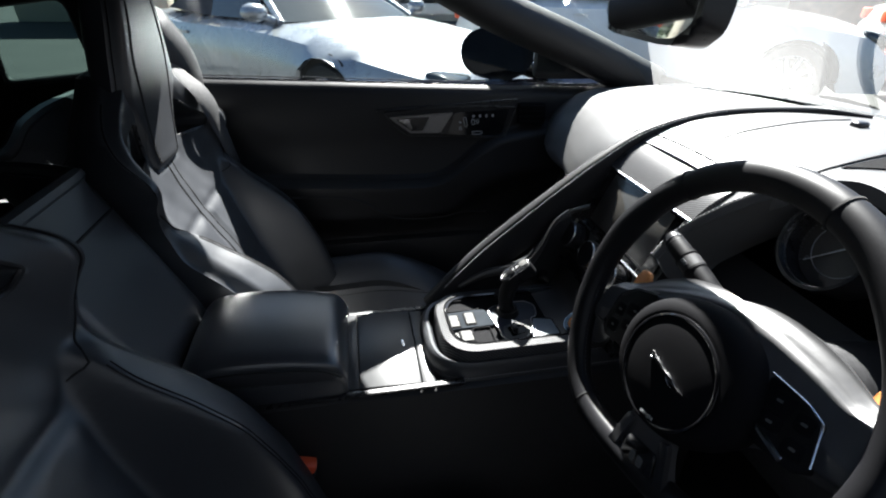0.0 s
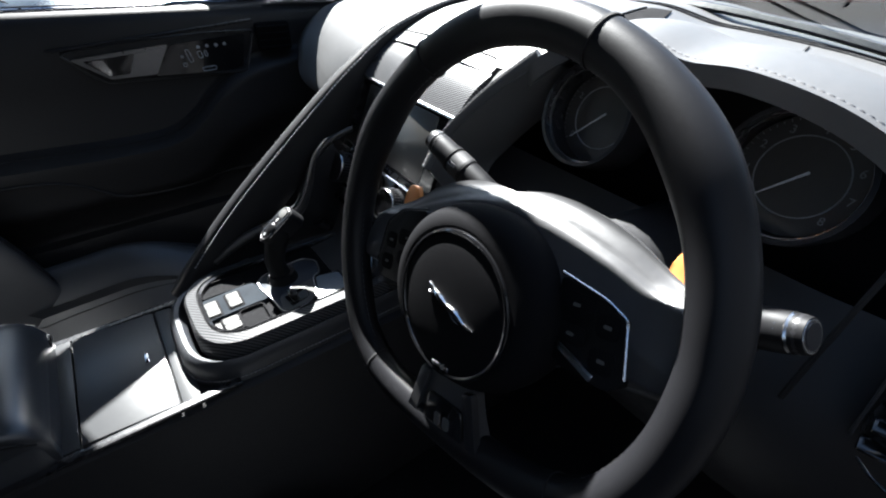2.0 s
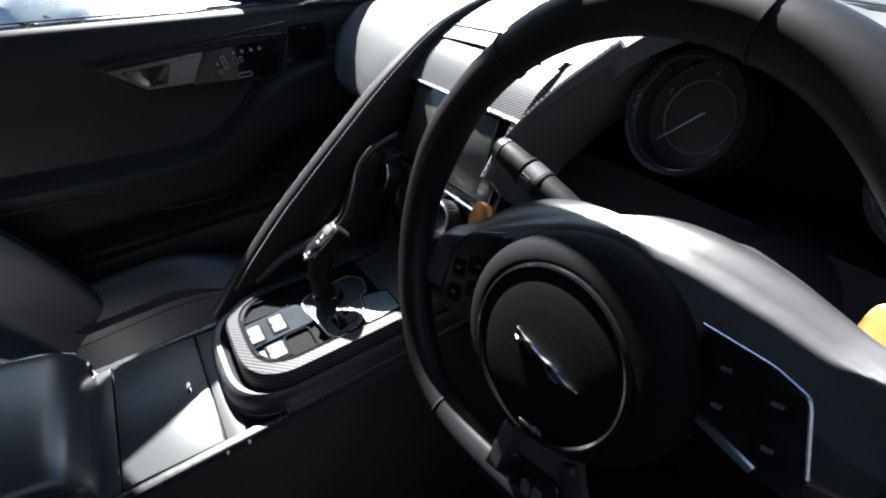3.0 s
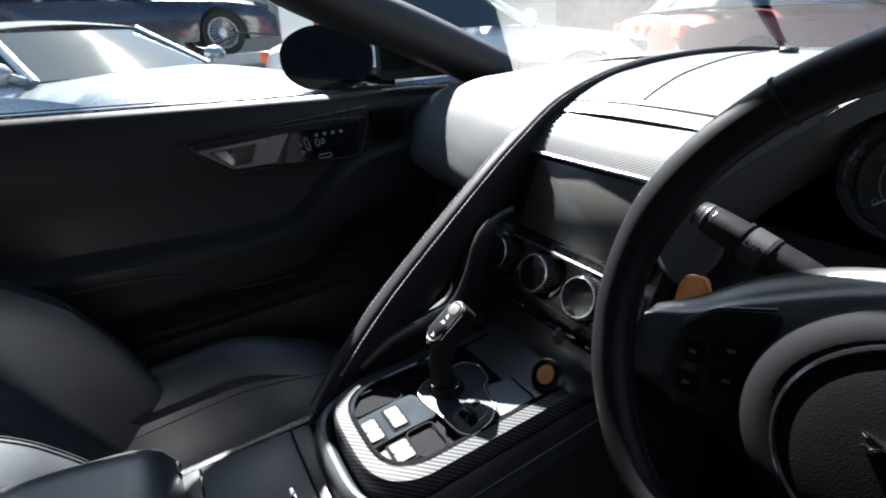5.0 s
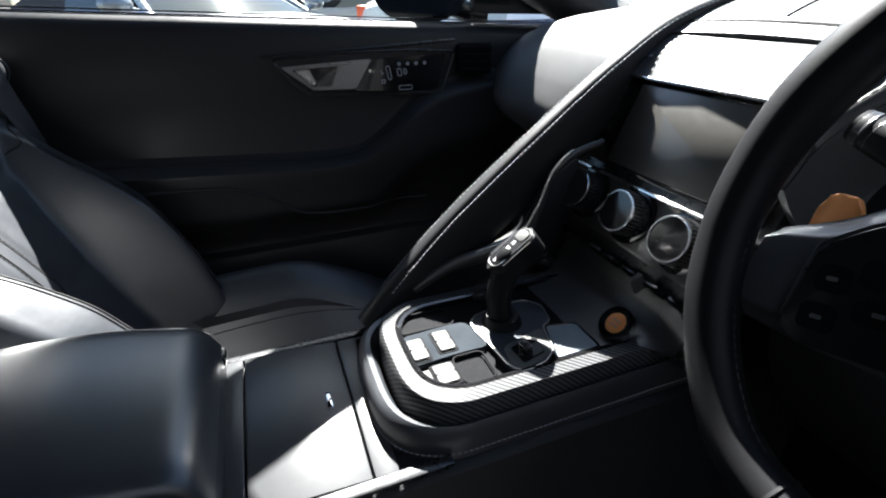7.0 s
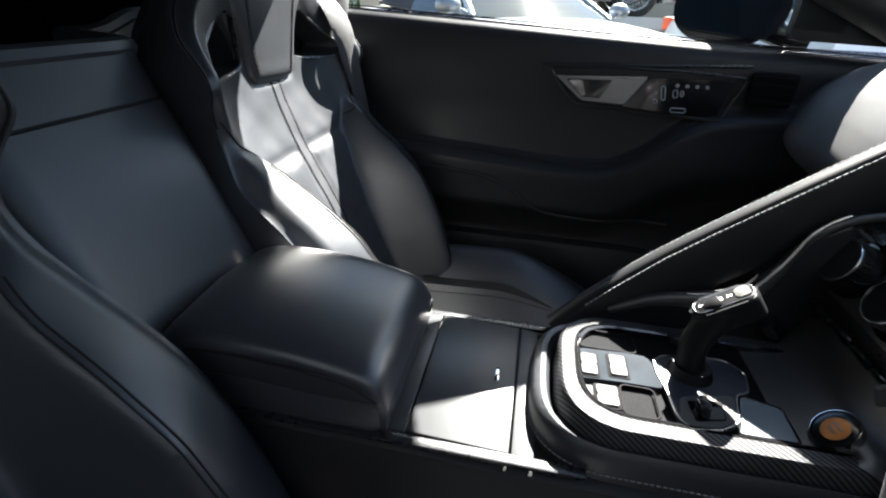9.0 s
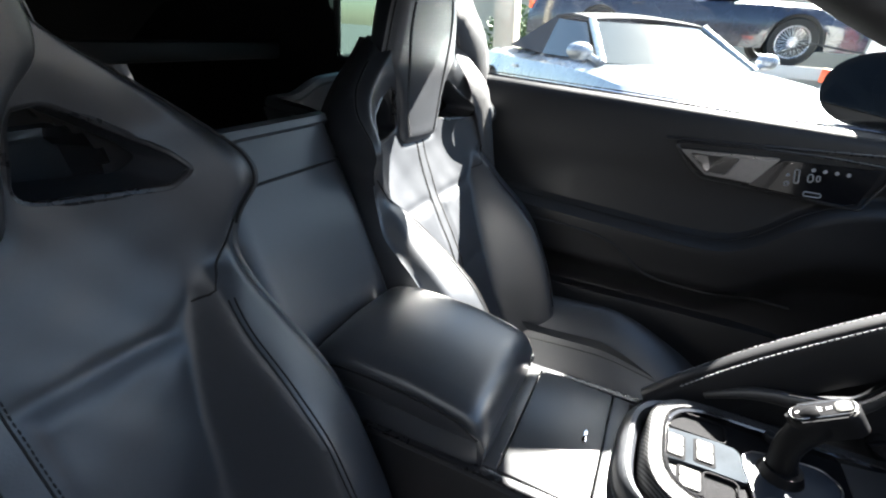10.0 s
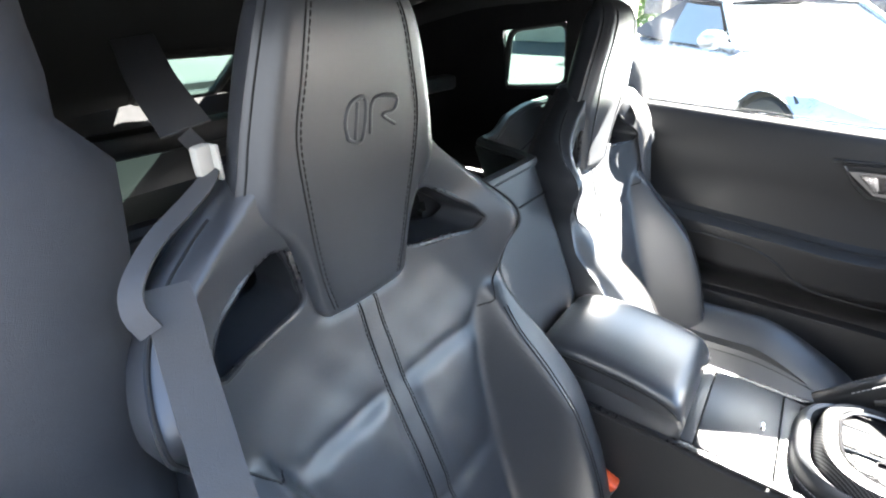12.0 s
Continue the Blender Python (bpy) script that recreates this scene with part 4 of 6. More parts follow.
def build_dash():
    dash = thing("dashboard", "black leather dashboard with stitched edges, sunlit on top", "dashboard", at=(0.6, 0, 0.6))
    off = Vector((0.6, 0, 0.6))
    # passenger side: top, rolled edge and face
    def left(u, v):
        y = 0.128 + 0.532 * u
        xr = dash_rear(y)
        if v < 0.5:
            x = 0.98 - (0.98 - xr) * (v / 0.5)
            z = dash_top(x, y)
            return Vector((x, y, z)) - off
        t = (v - 0.5) / 0.5
        z0 = dash_top(xr, y)
        return Vector((xr - 0.012 * math.sin(math.pi * min(1, t * 2.2)) + 0.20 * smoothstep(0.15, 1, t), y, z0 - 0.26 * t)) - off
    part("passenger_side", sheet(left, 36, 60, 0.02, back=(0.3, 0, -1)), DASH_LEATHER, dash)
    # middle pod: sloping carbon strip and flat top, to the windscreen
    def pod(u, v):
        y = -0.112 + 0.24 * u
        x = 0.514 + 0.466 * v
        return Vector((x, y, curve_at(x, [0.50, 0.56, 0.62, 0.75, 0.98], [0.852, 0.880, 0.897, 0.908, 0.897]) + 0.004 * math.sin(math.pi * u))) - off
    part("centre_pod", sheet(pod, 16, 40, 0.03, back=(0, 0, -1)), DASH_LEATHER, dash)
    for pts in ([(0.535, -0.10, 0), (0.535, 0.12, 0)], [(0.545, 0.005, 0), (0.80, 0.005, 0)]):
        a, b = Vector(pts[0]), Vector(pts[1])
        line = []
        for k in range(16):
            p = a.lerp(b, k / 15)
            p.z = curve_at(p.x, [0.50, 0.56, 0.62, 0.75, 0.98], [0.852, 0.880, 0.897, 0.908, 0.897]) + 0.004 * math.sin(math.pi * (p.y + 0.112) / 0.24)
            line.append(p - off)
        part("panel_gap", tube(line, 0.0018, 6), DARK_THREAD, dash)
    strip = sheet(lambda u, v: Vector((0.462 + 0.052 * v, -0.116 + 0.246 * u, 0.818 + 0.040 * v + 0.005 * math.sin(math.pi * v))) - off, 16, 8, 0.008, back=(1, 0, -1))
    strip = part("carbon_strip", strip, CARBON, dash, "carbon weave strip above the screen")
    part("strip_edge", tube([Vector((0.461, -0.116 + 0.246 * k / 12, 0.8165)) - off for k in range(13)], 0.0022, 8), CHROME, dash)
    m = axes(Vector((0.4790, 0.104, 0.8385)) - off, (0, -1, 0), (0.78, 0, 0.63))
    part("badge", plate(rounded(0.006, 0.009, 0.002, cx=-0.005), 0.0015, m=m), BRIGHT, strip)
    part("badge", plate(rounded(0.006, 0.009, 0.002, cx=0.004), 0.0015, m=m), BRIGHT, strip)
    # face of the centre stack: screen, chrome bar, knobs and switches
    face = lambda y, z: Vector((0.468 - (0.818 - z) * 0.42 if z > 0.64 else 0.393 - (0.64 - z) * 0.15, y, z)) - off
    part("centre_face", sheet(lambda u, v: face(-0.118 + 0.25 * u, 0.585 + 0.236 * v) + Vector((0.004, 0, 0)), 12, 24, 0.03, back=(1, 0, 0)), SATIN_BLACK, dash)
    mf = lambda y, z: axes(face(y, z), (0, -1, 0), (0.42, 0, 1))
    part("screen_bezel", plate(rounded(0.236, 0.098, 0.006), 0.008, 0.002, mf(0.008, 0.768) @ Matrix.Translation((0, 0, 0.002))), GLOSS_BLACK, dash)
    part("screen", plate(rounded(0.170, 0.088, 0.003), 0.002, 0.0005, mf(0.0, 0.768) @ Matrix.Translation((0, 0, 0.0035))), SCREEN, dash, "dark blank touch screen with its warm reflection painted in")
    for k in range(4):
        part("screen_key", plate(rounded(0.010, 0.014, 0.002), 0.002, 0.0005, mf(0.112, 0.80 - 0.02 * k) @ Matrix.Translation((0, 0, 0.004))), SATIN_BLACK, dash)
    part("chrome_bar", tube([face(0.128 - 0.24 * k / 10, 0.7155) + Vector((-0.005, 0, 0)) for k in range(11)], 0.0024, 8), BRIGHT, dash)
    part("climate_panel", plate(rounded(0.240, 0.062, 0.006), 0.006, 0.0015, mf(0.006, 0.684) @ Matrix.Translation((0, 0, -0.0005))), SCREEN, dash, "smooth dark panel behind the three knobs")
    for y in (0.090, 0.016, -0.056):
        m = mf(y, 0.688)
        knob = part("knob", cylinder(0.0235, 0.024, m @ Matrix.Translation((0, 0, 0.012)), 0.0225, 40, 0.0015), SATIN_BLACK, dash)
        part("knob_ring", ring(0.0226, 0.0208, 0.0024, m @ Matrix.Translation((0, 0, 0.0235))), CHROME, knob)
        part("knob_display", cylinder(0.0209, 0.002, m @ Matrix.Translation((0, 0, 0.0236)), n=32), GLOSS_BLACK, knob)
        for k in range(36):
            a = 2 * math.pi * k / 36
            part("ridge", box((0.0012, 0.0012, 0.010), bevel=0), HANDLE, knob).matrix_local = m @ Matrix.Translation((0.0232 * math.cos(a), 0.0232 * math.sin(a), 0.017))
        part("knob_seat", ring(0.031, 0.024, 0.003, m), GLOSS_BLACK, dash)
    for k in range(7):
        y = 0.105 - 0.032 * k
        part("rocker", box((0.006, 0.028, 0.009), face(y, 0.642) + Vector((-0.004, 0, 0)), (0, -20, 0), bevel=0.002), GLOSS_BLACK, dash)
    part("rocker_lever", box((0.014, 0.006, 0.02), face(-0.04, 0.642) + Vector((-0.012, 0, 0)), (0, -25, 0), bevel=0.002), KEYCAP, dash)
    # sloping ledge under the stack, with the orange start button
    def ledge(u, v):
        p = spline([(0.396, 0, 0.634), (0.389, 0, 0.616), (0.375, 0, 0.6015), (0.350, 0, 0.5945), (0.322, 0, 0.5915)], 21)[round(20 * v)]
        y = (2 * u - 1) * (0.068 + 0.032 * smoothstep(0.35, 0.388, p.x))
        return Vector((p.x, y, p.z - 0.006 * smoothstep(0.075, 0.098, abs(y)))) - off
    part("ledge", sheet(ledge, 24, 20, 0.012, back=(0.3, 0, -1)), LEDGE_BLACK, dash, "smooth satin black ledge below the switches")
    m = axes(Vector((0.361, -0.051, 0.601)) - off, (0, -1, 0), (0.62, 0, 0.6)) @ Matrix.Translation((0, 0, 0.004)) @ Matrix.Diagonal((0.88, 0.88, 0.88, 1))
    part("start_ring", ring(0.0200, 0.0125, 0.008, m), GLOSS_BLACK, dash)
    part("chrome_ring", ring(0.0208, 0.0198, 0.0088, m), BRIGHT, dash)
    start = part("start_button", cylinder(0.0128, 0.008, m @ Matrix.Translation((0, 0, 0.0045)), n=32, bevel=0.0015), COPPER, dash, "orange engine start button")
    words("START", 0.0045, m @ Matrix.Translation((0, 0.0025, 0.0086)), GREY_MARK, start)
    words("STOP", 0.0045, m @ Matrix.Translation((0, -0.0035, 0.0086)), GREY_MARK, start)
    part("power_socket", cylinder(0.011, 0.02, axes(Vector((0.352, 0.082, 0.612)) - off, (0, -1, 0), (0.7, 0, 0.5)), n=24, bevel=0.003), GLOSS_BLACK, dash)
    # blade: the grab strut from the console over the dash to the screen
    path = spline([(0.132, 0.098, 0.565), (0.175, 0.106, 0.608), (0.25, 0.113, 0.676), (0.37, 0.116, 0.772), (0.45, 0.118, 0.830), (0.53, 0.120, 0.874), (0.64, 0.104, 0.904), (0.78, 0.060, 0.915), (0.86, 0.02, 0.911)], 60)
    rings = []
    for k, p in enumerate(path):
        d = (path[min(k + 1, 59)] - path[max(k - 1, 0)]).normalized()
        side = Vector((0, 1, 0)) - d * d.y
        side.normalize()
        nor = d.cross(side) * -1
        nor = nor if nor.z > 0 else -nor
        t = k / 59
        tall = curve_at(t, [0, 0.12, 0.35, 0.55, 0.68, 1], [0.03, 0.05, 0.058, 0.045, 0.014, 0.004])
        wide = curve_at(t, [0, 0.15, 0.4, 0.6, 0.8, 1], [0.016, 0.015, 0.013, 0.011, 0.008, 0.003])
        sec = [(-1, 0.0), (-0.9, 0.35), (-0.5, 0.75), (0, 0.85), (0.5, 0.75), (0.9, 0.35), (1, 0), (0.8, -1.2), (0.4, -1.6), (-0.4, -1.6), (-0.8, -1.2)]
        rings.append([p + side * wide * a + nor * (wide * 0.8 * b if b > 0 else tall * b / 1.6) - off for a, b in sec])
    blade = part("grab_strut", loft(rings), STRUT_LEATHER, dash, "leather-wrapped diagonal grab strut with grey stitching")
    part("stitching", stitches([r[1] + Vector((0, -0.0005, 0.001)) for r in rings[6:46]]), THREAD, blade)
    part("stitching", stitches([r[5] + Vector((0, 0.0005, 0.001)) for r in rings[6:46]]), THREAD, blade)
    # side cheek that closes the stack under the strut
    cut = [(0.43, 0.79), (0.50, 0.84), (0.62, 0.80), (0.62, 0.45), (0.30, 0.45), (0.30, 0.57), (0.36, 0.60), (0.385, 0.68)]
    part("cheek", plate(cut, 0.02, 0.003, axes(Vector((0, 0.142, 0)) - off, (1, 0, 0), (0, 0, 1))), SOFT_PLASTIC, dash)
    arm = spline([Vector(p) - off for p in ((0.19, 0.094, 0.600), (0.235, 0.094, 0.622), (0.285, 0.094, 0.630), (0.322, 0.095, 0.640), (0.344, 0.096, 0.672), (0.362, 0.098, 0.712), (0.392, 0.100, 0.735), (0.43, 0.100, 0.745))], 32)
    brace = part("brace", tube(arm, [0.0045 + 0.0055 * math.sin(math.pi * min(1, k / 22)) for k in range(32)], 12, 0.75), LEDGE_BLACK, dash, "satin brace that sweeps up to the stack")
    # chrome tube stands in for the sun's glint along the brace
    part("brace_glint", tube([p + Vector((0, -0.002, 0.0085)) for p in arm[7:27]], [0.0015 + 0.0022 * math.sin(math.pi * k / 19) for k in range(20)], 8), CHROME, brace, "bright metal strip standing for the sunlit top edge")
    part("brace_side", plate(soften([(0.175, 0.585), (0.235, 0.622), (0.290, 0.630), (0.328, 0.646), (0.352, 0.700), (0.40, 0.735), (0.42, 0.60), (0.33, 0.585)], 4, 0.2), 0.010, 0.002, axes(Vector((0, 0.100, 0)) - off, (1, 0, 0), (0, 0, 1))), SATIN_BLACK, brace)
    # passenger knee panel and glove box
    part("glove_box", box((0.2, 0.44, 0.2), (0.06, 0.37, -0.08), (0, 12, 0), bevel=0.03, seg=3), SOFT_PLASTIC, dash)
    # driver's side: top, instrument cowl with twin humps, and lower panel
    def cowl_z(y):
        return 0.068 * math.exp(-(((y + 0.375) / 0.185) ** 4)) - 0.006 * math.exp(-(((y + 0.35) / 0.03) ** 2))
    def driver_top(x, y):
        z = curve_at(x, [0.44, 0.50, 0.58, 0.7, 0.95], [0.850, 0.862, 0.882, 0.893, 0.892]) - 0.05 * (abs(y) / 0.62) ** 2.2 + cowl_z(y) * smoothstep(0.75, 0.49, x) * 1.25
        pod_z = curve_at(x, [0.50, 0.56, 0.62, 0.75, 0.98], [0.852, 0.880, 0.897, 0.908, 0.897])
        return pod_z + (z - pod_z) * smoothstep(0.112, 0.21, abs(y))
    def right(u, v):
        y = -0.112 - 0.548 * u
        xr = 0.490 + 0.035 * smoothstep(0.20, 0.13, abs(y)) + 0.015 * math.exp(-(((abs(y) - 0.25) / 0.05) ** 2)) + 0.07 * smoothstep(0.5, 0.65, abs(y))
        x = 0.98 - (0.98 - xr) * v
        return Vector((x, y, driver_top(x, y))) - off
    part("driver_side", sheet(right, 60, 40, 0.016, back=(0, 0, -1)), DASH_LEATHER, dash)
    edge = [right(k / 50, 1.0) + Vector((0.006, 0, 0.001)) for k in range(51)]
    part("stitching", stitches(edge), THREAD, dash)
    # stitched inner edge of the binnacle beside the carbon strip
    fin = spline([Vector(p) - off for p in ((0.425, -0.113, 0.762), (0.451, -0.117, 0.800), (0.478, -0.152, 0.850), (0.506, -0.196, 0.895))], 20)
    part("binnacle_edge", tube(fin, 0.008, 10, 0.8), DASH_LEATHER, dash)
    part("stitching", stitches([p + Vector((-0.007, 0.002, 0.005)) for p in fin]), THREAD, dash)
    part("binnacle_side", sheet(lambda u, v: fin[round(19 * u)] + Vector((0.07, -0.022, -0.022)) * v + Vector((0.0, 0.0, -0.03)) * math.sin(math.pi * v) * (1 - u), 19, 8, 0.008), DASH_LEATHER, dash)
    part("binnacle_fill", sheet(lambda u, v: fin[round(19 * u)].lerp(Vector((0.462 + 0.10 * u, -0.114, 0.818 + 0.064 * u)) - off, v), 19, 6, 0.006, back=(1, 0, -1)), DASH_LEATHER, dash)
    def hood(u, v):
        y = -0.125 - 0.50 * u
        return Vector((0.602, y, 0.66 + (driver_top(0.60, y) - 0.012 - 0.66) * v)) - off
    part("binnacle_back", sheet(hood, 24, 8, 0.02, back=(1, 0, 0)), LEVER_SKIN, dash)
    part("lower_panel", sheet(lambda u, v: Vector((0.60 - 0.13 * math.sin(math.pi * v * 0.8) + 0.05 * smoothstep(0.7, 1, u), -0.12 - 0.54 * u, 0.44 + 0.34 * v)) - off, 16, 16, 0.02, back=(1, 0, 0)), SOFT_PLASTIC, dash)
    part("column_cowl", loft([[Vector((x, -0.36 + r * 1.15 * math.cos(2 * math.pi * k / 20), z + r * math.sin(2 * math.pi * k / 20))) - off for k in range(20)] for x, z, r in ((0.375, 0.772, 0.02), (0.385, 0.770, 0.034), (0.44, 0.755, 0.045), (0.58, 0.72, 0.055))]), SOFT_PLASTIC, dash)
    # panel joint, slatted outlet and bright pull strip at the driver's end
    part("panel_gap", tube(spline([Vector((0.475, -0.505, 0.715)) - off, Vector((0.474, -0.511, 0.79)) - off, Vector((0.488, -0.518, 0.865)) - off], 12), 0.0022, 6), DARK_THREAD, dash)
    outlet = part("side_outlet", box((0.03, 0.085, 0.105), Vector((0.492, -0.592, 0.765)) - off, (0, 0, 12), bevel=0.01, seg=3), SATIN_BLACK, dash, "slatted black air outlet")
    for k in range(5):
        part("slat", box((0.012, 0.074, 0.005), Vector((0.474, -0.588, 0.727 + 0.019 * k)) - off, (0, -24, 12), bevel=0.0015), GLOSS_BLACK, outlet)
    part("outlet_edge", tube([Vector((0.474, -0.547, 0.722)) - off, Vector((0.472, -0.545, 0.77)) - off, Vector((0.474, -0.543, 0.812)) - off], 0.0014, 8), SATIN_GREY, outlet)
    part("pull_strip", tube(spline([Vector(p) - off for p in ((0.474, -0.557, 0.708), (0.470, -0.572, 0.7015), (0.466, -0.592, 0.702))], 12), 0.0013, 8), CHROME, dash)
    # defroster grille along the windscreen
    part("screen_grille", tube([Vector((0.885 - 0.07 * (y / 0.6) ** 2, y, 0.905 - 0.055 * (abs(y) / 0.62) ** 2.2)) - off for y in [-0.55 + 1.1 * k / 30 for k in range(31)]], 0.006, 6, 1.6), SATIN_BLACK, dash)
    part("sun_sensor", box((0.022, 0.018, 0.014), (0.178, -0.030, 0.312), bevel=0.005, seg=3), SATIN_BLACK, dash)
    # flat dark sheet takes the place of shade inside the vent recess
    def wedge(u, v):
        x, y = Vector((0.625, -0.151)).lerp(Vector((0.772, -0.135)), u).lerp(Vector((0.708, -0.183)).lerp(Vector((0.797, -0.151)), u), v)
        return Vector((x, y, driver_top(x, y) + 0.0022)) - off
    part("top_vent", sheet(wedge, 14, 10, 0.0015, back=(0, 0, -1)), CARPET, dash, "flat dark wedge painted for the shaded vent recess in the dash top")
    # joints of the top: along the pod, across the cowl, and a double line before the windscreen
    def joint(a, b, bend=0.0, r=0.0016):
        line = []
        for k in range(25):
            x, y = Vector(a).lerp(Vector(b), k / 24)
            x += bend * math.sin(math.pi * k / 24)
            line.append(Vector((x, y, driver_top(x, y) + 0.0008)) - off)
        part("panel_gap", tube(line, r, 6), DARK_THREAD, dash)
    joint((0.575, -0.150), (0.770, -0.129))
    joint((0.788, -0.050), (0.842, -0.349), 0.012)
    joint((0.842, -0.349), (0.800, -0.58), 0.004)
    joint((0.800, -0.050), (0.856, -0.349), 0.012, 0.0015)
    joint((0.856, -0.349), (0.814, -0.58), 0.004, 0.0015)
    joint((0.754, -0.330), (0.826, -0.314))
    joint((0.545, -0.60), (0.66, -0.30), 0.03, 0.0012)
    return dash


def build_dials():
    for y, z, kind in ((-0.257, 0.848, "speedometer"), (-0.437, 0.856, "tachometer")):
        dial = thing(kind, "round black %s with white figures in a hooded tube" % kind, "gauge", "instrument dials", at=(0.522, y, z))
        m = axes((0, 0, 0), (0, -1, 0), (0.33, 0, 0.94)) @ Matrix.Diagonal((0.91, 0.91, 0.91, 1))
        part("tube", ring(0.056, 0.0505, 0.055, m @ Matrix.Translation((0, 0, -0.04))), SATIN_BLACK, dial)
        part("bezel", ring(0.0512, 0.0490, 0.004, m @ Matrix.Translation((0, 0, 0.004))), CHROME, dial)
        face = part("dial_face", cylinder(0.0495, 0.003, m @ Matrix.Translation((0, 0, -0.022)), n=48), SCREEN, dial)
        part("inner_ring", ring(0.0338, 0.0328, 0.0015, m @ Matrix.Translation((0, 0, -0.0205))), GREY_MARK, face)
        figures = "012345678" if kind == "tachometer" else "02468"
        for k, c in enumerate(figures):
            a = radians(222 - 264 * k / (len(figures) - 1))
            words(c, 0.0095, m @ Matrix.Translation((0.0395 * math.cos(a), 0.0395 * math.sin(a), -0.02)), GREY_MARK, face)
        for k in range(41):
            a = radians(222 - 264 * k / 40)
            p = m @ Matrix.Translation((0.0470 * math.cos(a), 0.0470 * math.sin(a), -0.0198))
            part("tick", box((0.003 if k % 5 == 0 else 0.0018, 0.0006, 0.0004), bevel=0, bm=None), GREY_MARK, face).matrix_local = p @ pose(0, 0, 0, 0, 0, math.degrees(a))
        a = radians(226)
        part("needle", tube([m @ Vector((-0.008 * math.cos(a), -0.008 * math.sin(a), -0.016)), m @ Vector((0.041 * math.cos(a), 0.041 * math.sin(a), -0.016))], [0.0011, 0.0005], 6), WHITE_MARK, dial)


# ---- steering wheel ----
WHEEL_AT, WHEEL_TILT, WHEEL_R, WHEEL_TURN = (0.3143, -0.3325, 0.8018), 19.8, 0.1646, 14.0


def build_wheel():
    wheel = thing("steering_wheel", "black leather three-spoke steering wheel with orange shift paddles", "steering wheel")
    # local x: to the car's right, y: up the wheel, z: towards the driver
    wheel.matrix_world = axes(WHEEL_AT, (0, -1, 0), (math.sin(radians(WHEEL_TILT)), 0, math.cos(radians(WHEEL_TILT)))) @ pose(0, 0, 0, 0, 0, WHEEL_TURN)
    def rim_at(a):
        x, y = WHEEL_R * math.cos(a), WHEEL_R * math.sin(a)
        if y < -0.10:
            y = -0.10 - 0.036 * math.tanh((-y - 0.10) / 0.05)
        return Vector((x, y, 0))
    n = 120
    pts = [rim_at(2 * math.pi * k / n) for k in range(n)]
    rs = []
    for k in range(n):
        a = math.degrees(2 * math.pi * k / n) % 360
        grip = max(math.exp(-(((a - c) / 14) ** 2)) for c in (33, 147))
        waist = max(math.exp(-((min(abs(a - c), 360 - abs(a - c)) / 10) ** 2)) for c in (8, 172, 352, 188))
        rs.append(0.0136 + 0.0022 * grip + 0.0006 * waist)
    rim = part("rim", tube(pts, rs, 28, 1.08, up=(0, 0, 1), closed=True), RIM_LEATHER, wheel)
    for a in (63, 117, 232, 308):
        p, q = rim_at(radians(a - 0.35)), rim_at(radians(a + 0.35))
        part("rim_seam", tube([p, q], 0.0146, 28, 1.08), DARK_THREAD, rim)
    part("stitching", stitches([p * 0.912 + Vector((0, 0, 0.002)) for p in pts] + [pts[0] * 0.912 + Vector((0, 0, 0.002))], 0.0007, 0.0036, 0.0018), THREAD_DIM, rim)
    hc = Vector((0.001, -0.0195, 0.005))
    rings = []
    for r, z in ((0.068, -0.050), (0.075, -0.034), (0.0785, -0.016), (0.0785, -0.005), (0.0755, 0.004), (0.069, 0.0100), (0.061, 0.0125), (0.0565, 0.012)):
        rings.append([hc + Vector((r * math.cos(t), -0.003 + r * 0.87 * math.sin(t) * (1.0 if math.sin(t) > 0 else 0.96), z)) for t in (2 * math.pi * k / 64 for k in range(64))])
    hub = part("hub_pad", loft(rings), HUB_LEATHER, wheel)
    bc = hc + Vector((0, -0.006, 0))
    oval = lambda r, z, n=64: [bc + Vector((r * math.cos(t), 0.95 * r * math.sin(t), z)) for t in (2 * math.pi * k / n for k in range(n))]
    part("hub_ring", tube(oval(0.0545, 0.0125), 0.0021, 8, closed=True), GLOSS_BLACK, hub)
    part("airbag_cover", loft([oval(r, z) for r, z in ((0.0535, 0.010), (0.0525, 0.0128), (0.050, 0.0135), (0.040, 0.0150), (0.026, 0.0160), (0.010, 0.0165), (0.002, 0.0166))]), HUB_LEATHER, hub)
    # badge as a plain slender silver shape
    lift = Vector((0.003, 0.0, 0.0055))
    line = spline([Vector(p) + lift for p in ((-0.021, -0.0145, 0.0160), (-0.013, -0.0185, 0.0170), (-0.002, -0.0235, 0.0176), (0.010, -0.0275, 0.0174), (0.019, -0.0325, 0.0166), (0.027, -0.0345, 0.0156))], 24)
    part("badge", tube(line, [0.0008 + 0.0020 * math.sin(math.pi * min(1, k / 23 * 1.05)) ** 0.8 * (0.72 + 0.28 * math.cos(k * 0.9)) for k in range(24)], 8, 1.0), BRIGHT, hub, "slender polished badge")
    for a, b, c in (((-0.012, -0.018, 0.0176), (-0.017, -0.021, 0.0170), (-0.021, -0.0200, 0.0164)), ((0.004, -0.026, 0.0176), (0.009, -0.0325, 0.0170), (0.015, -0.0340, 0.0164))):
        part("badge_tail", tube(spline([Vector(a) + lift, Vector(b) + lift, Vector(c) + lift], 8), [0.0012, 0.0011, 0.001, 0.001, 0.0009, 0.0008, 0.0007, 0.0005], 6), BRIGHT, hub)
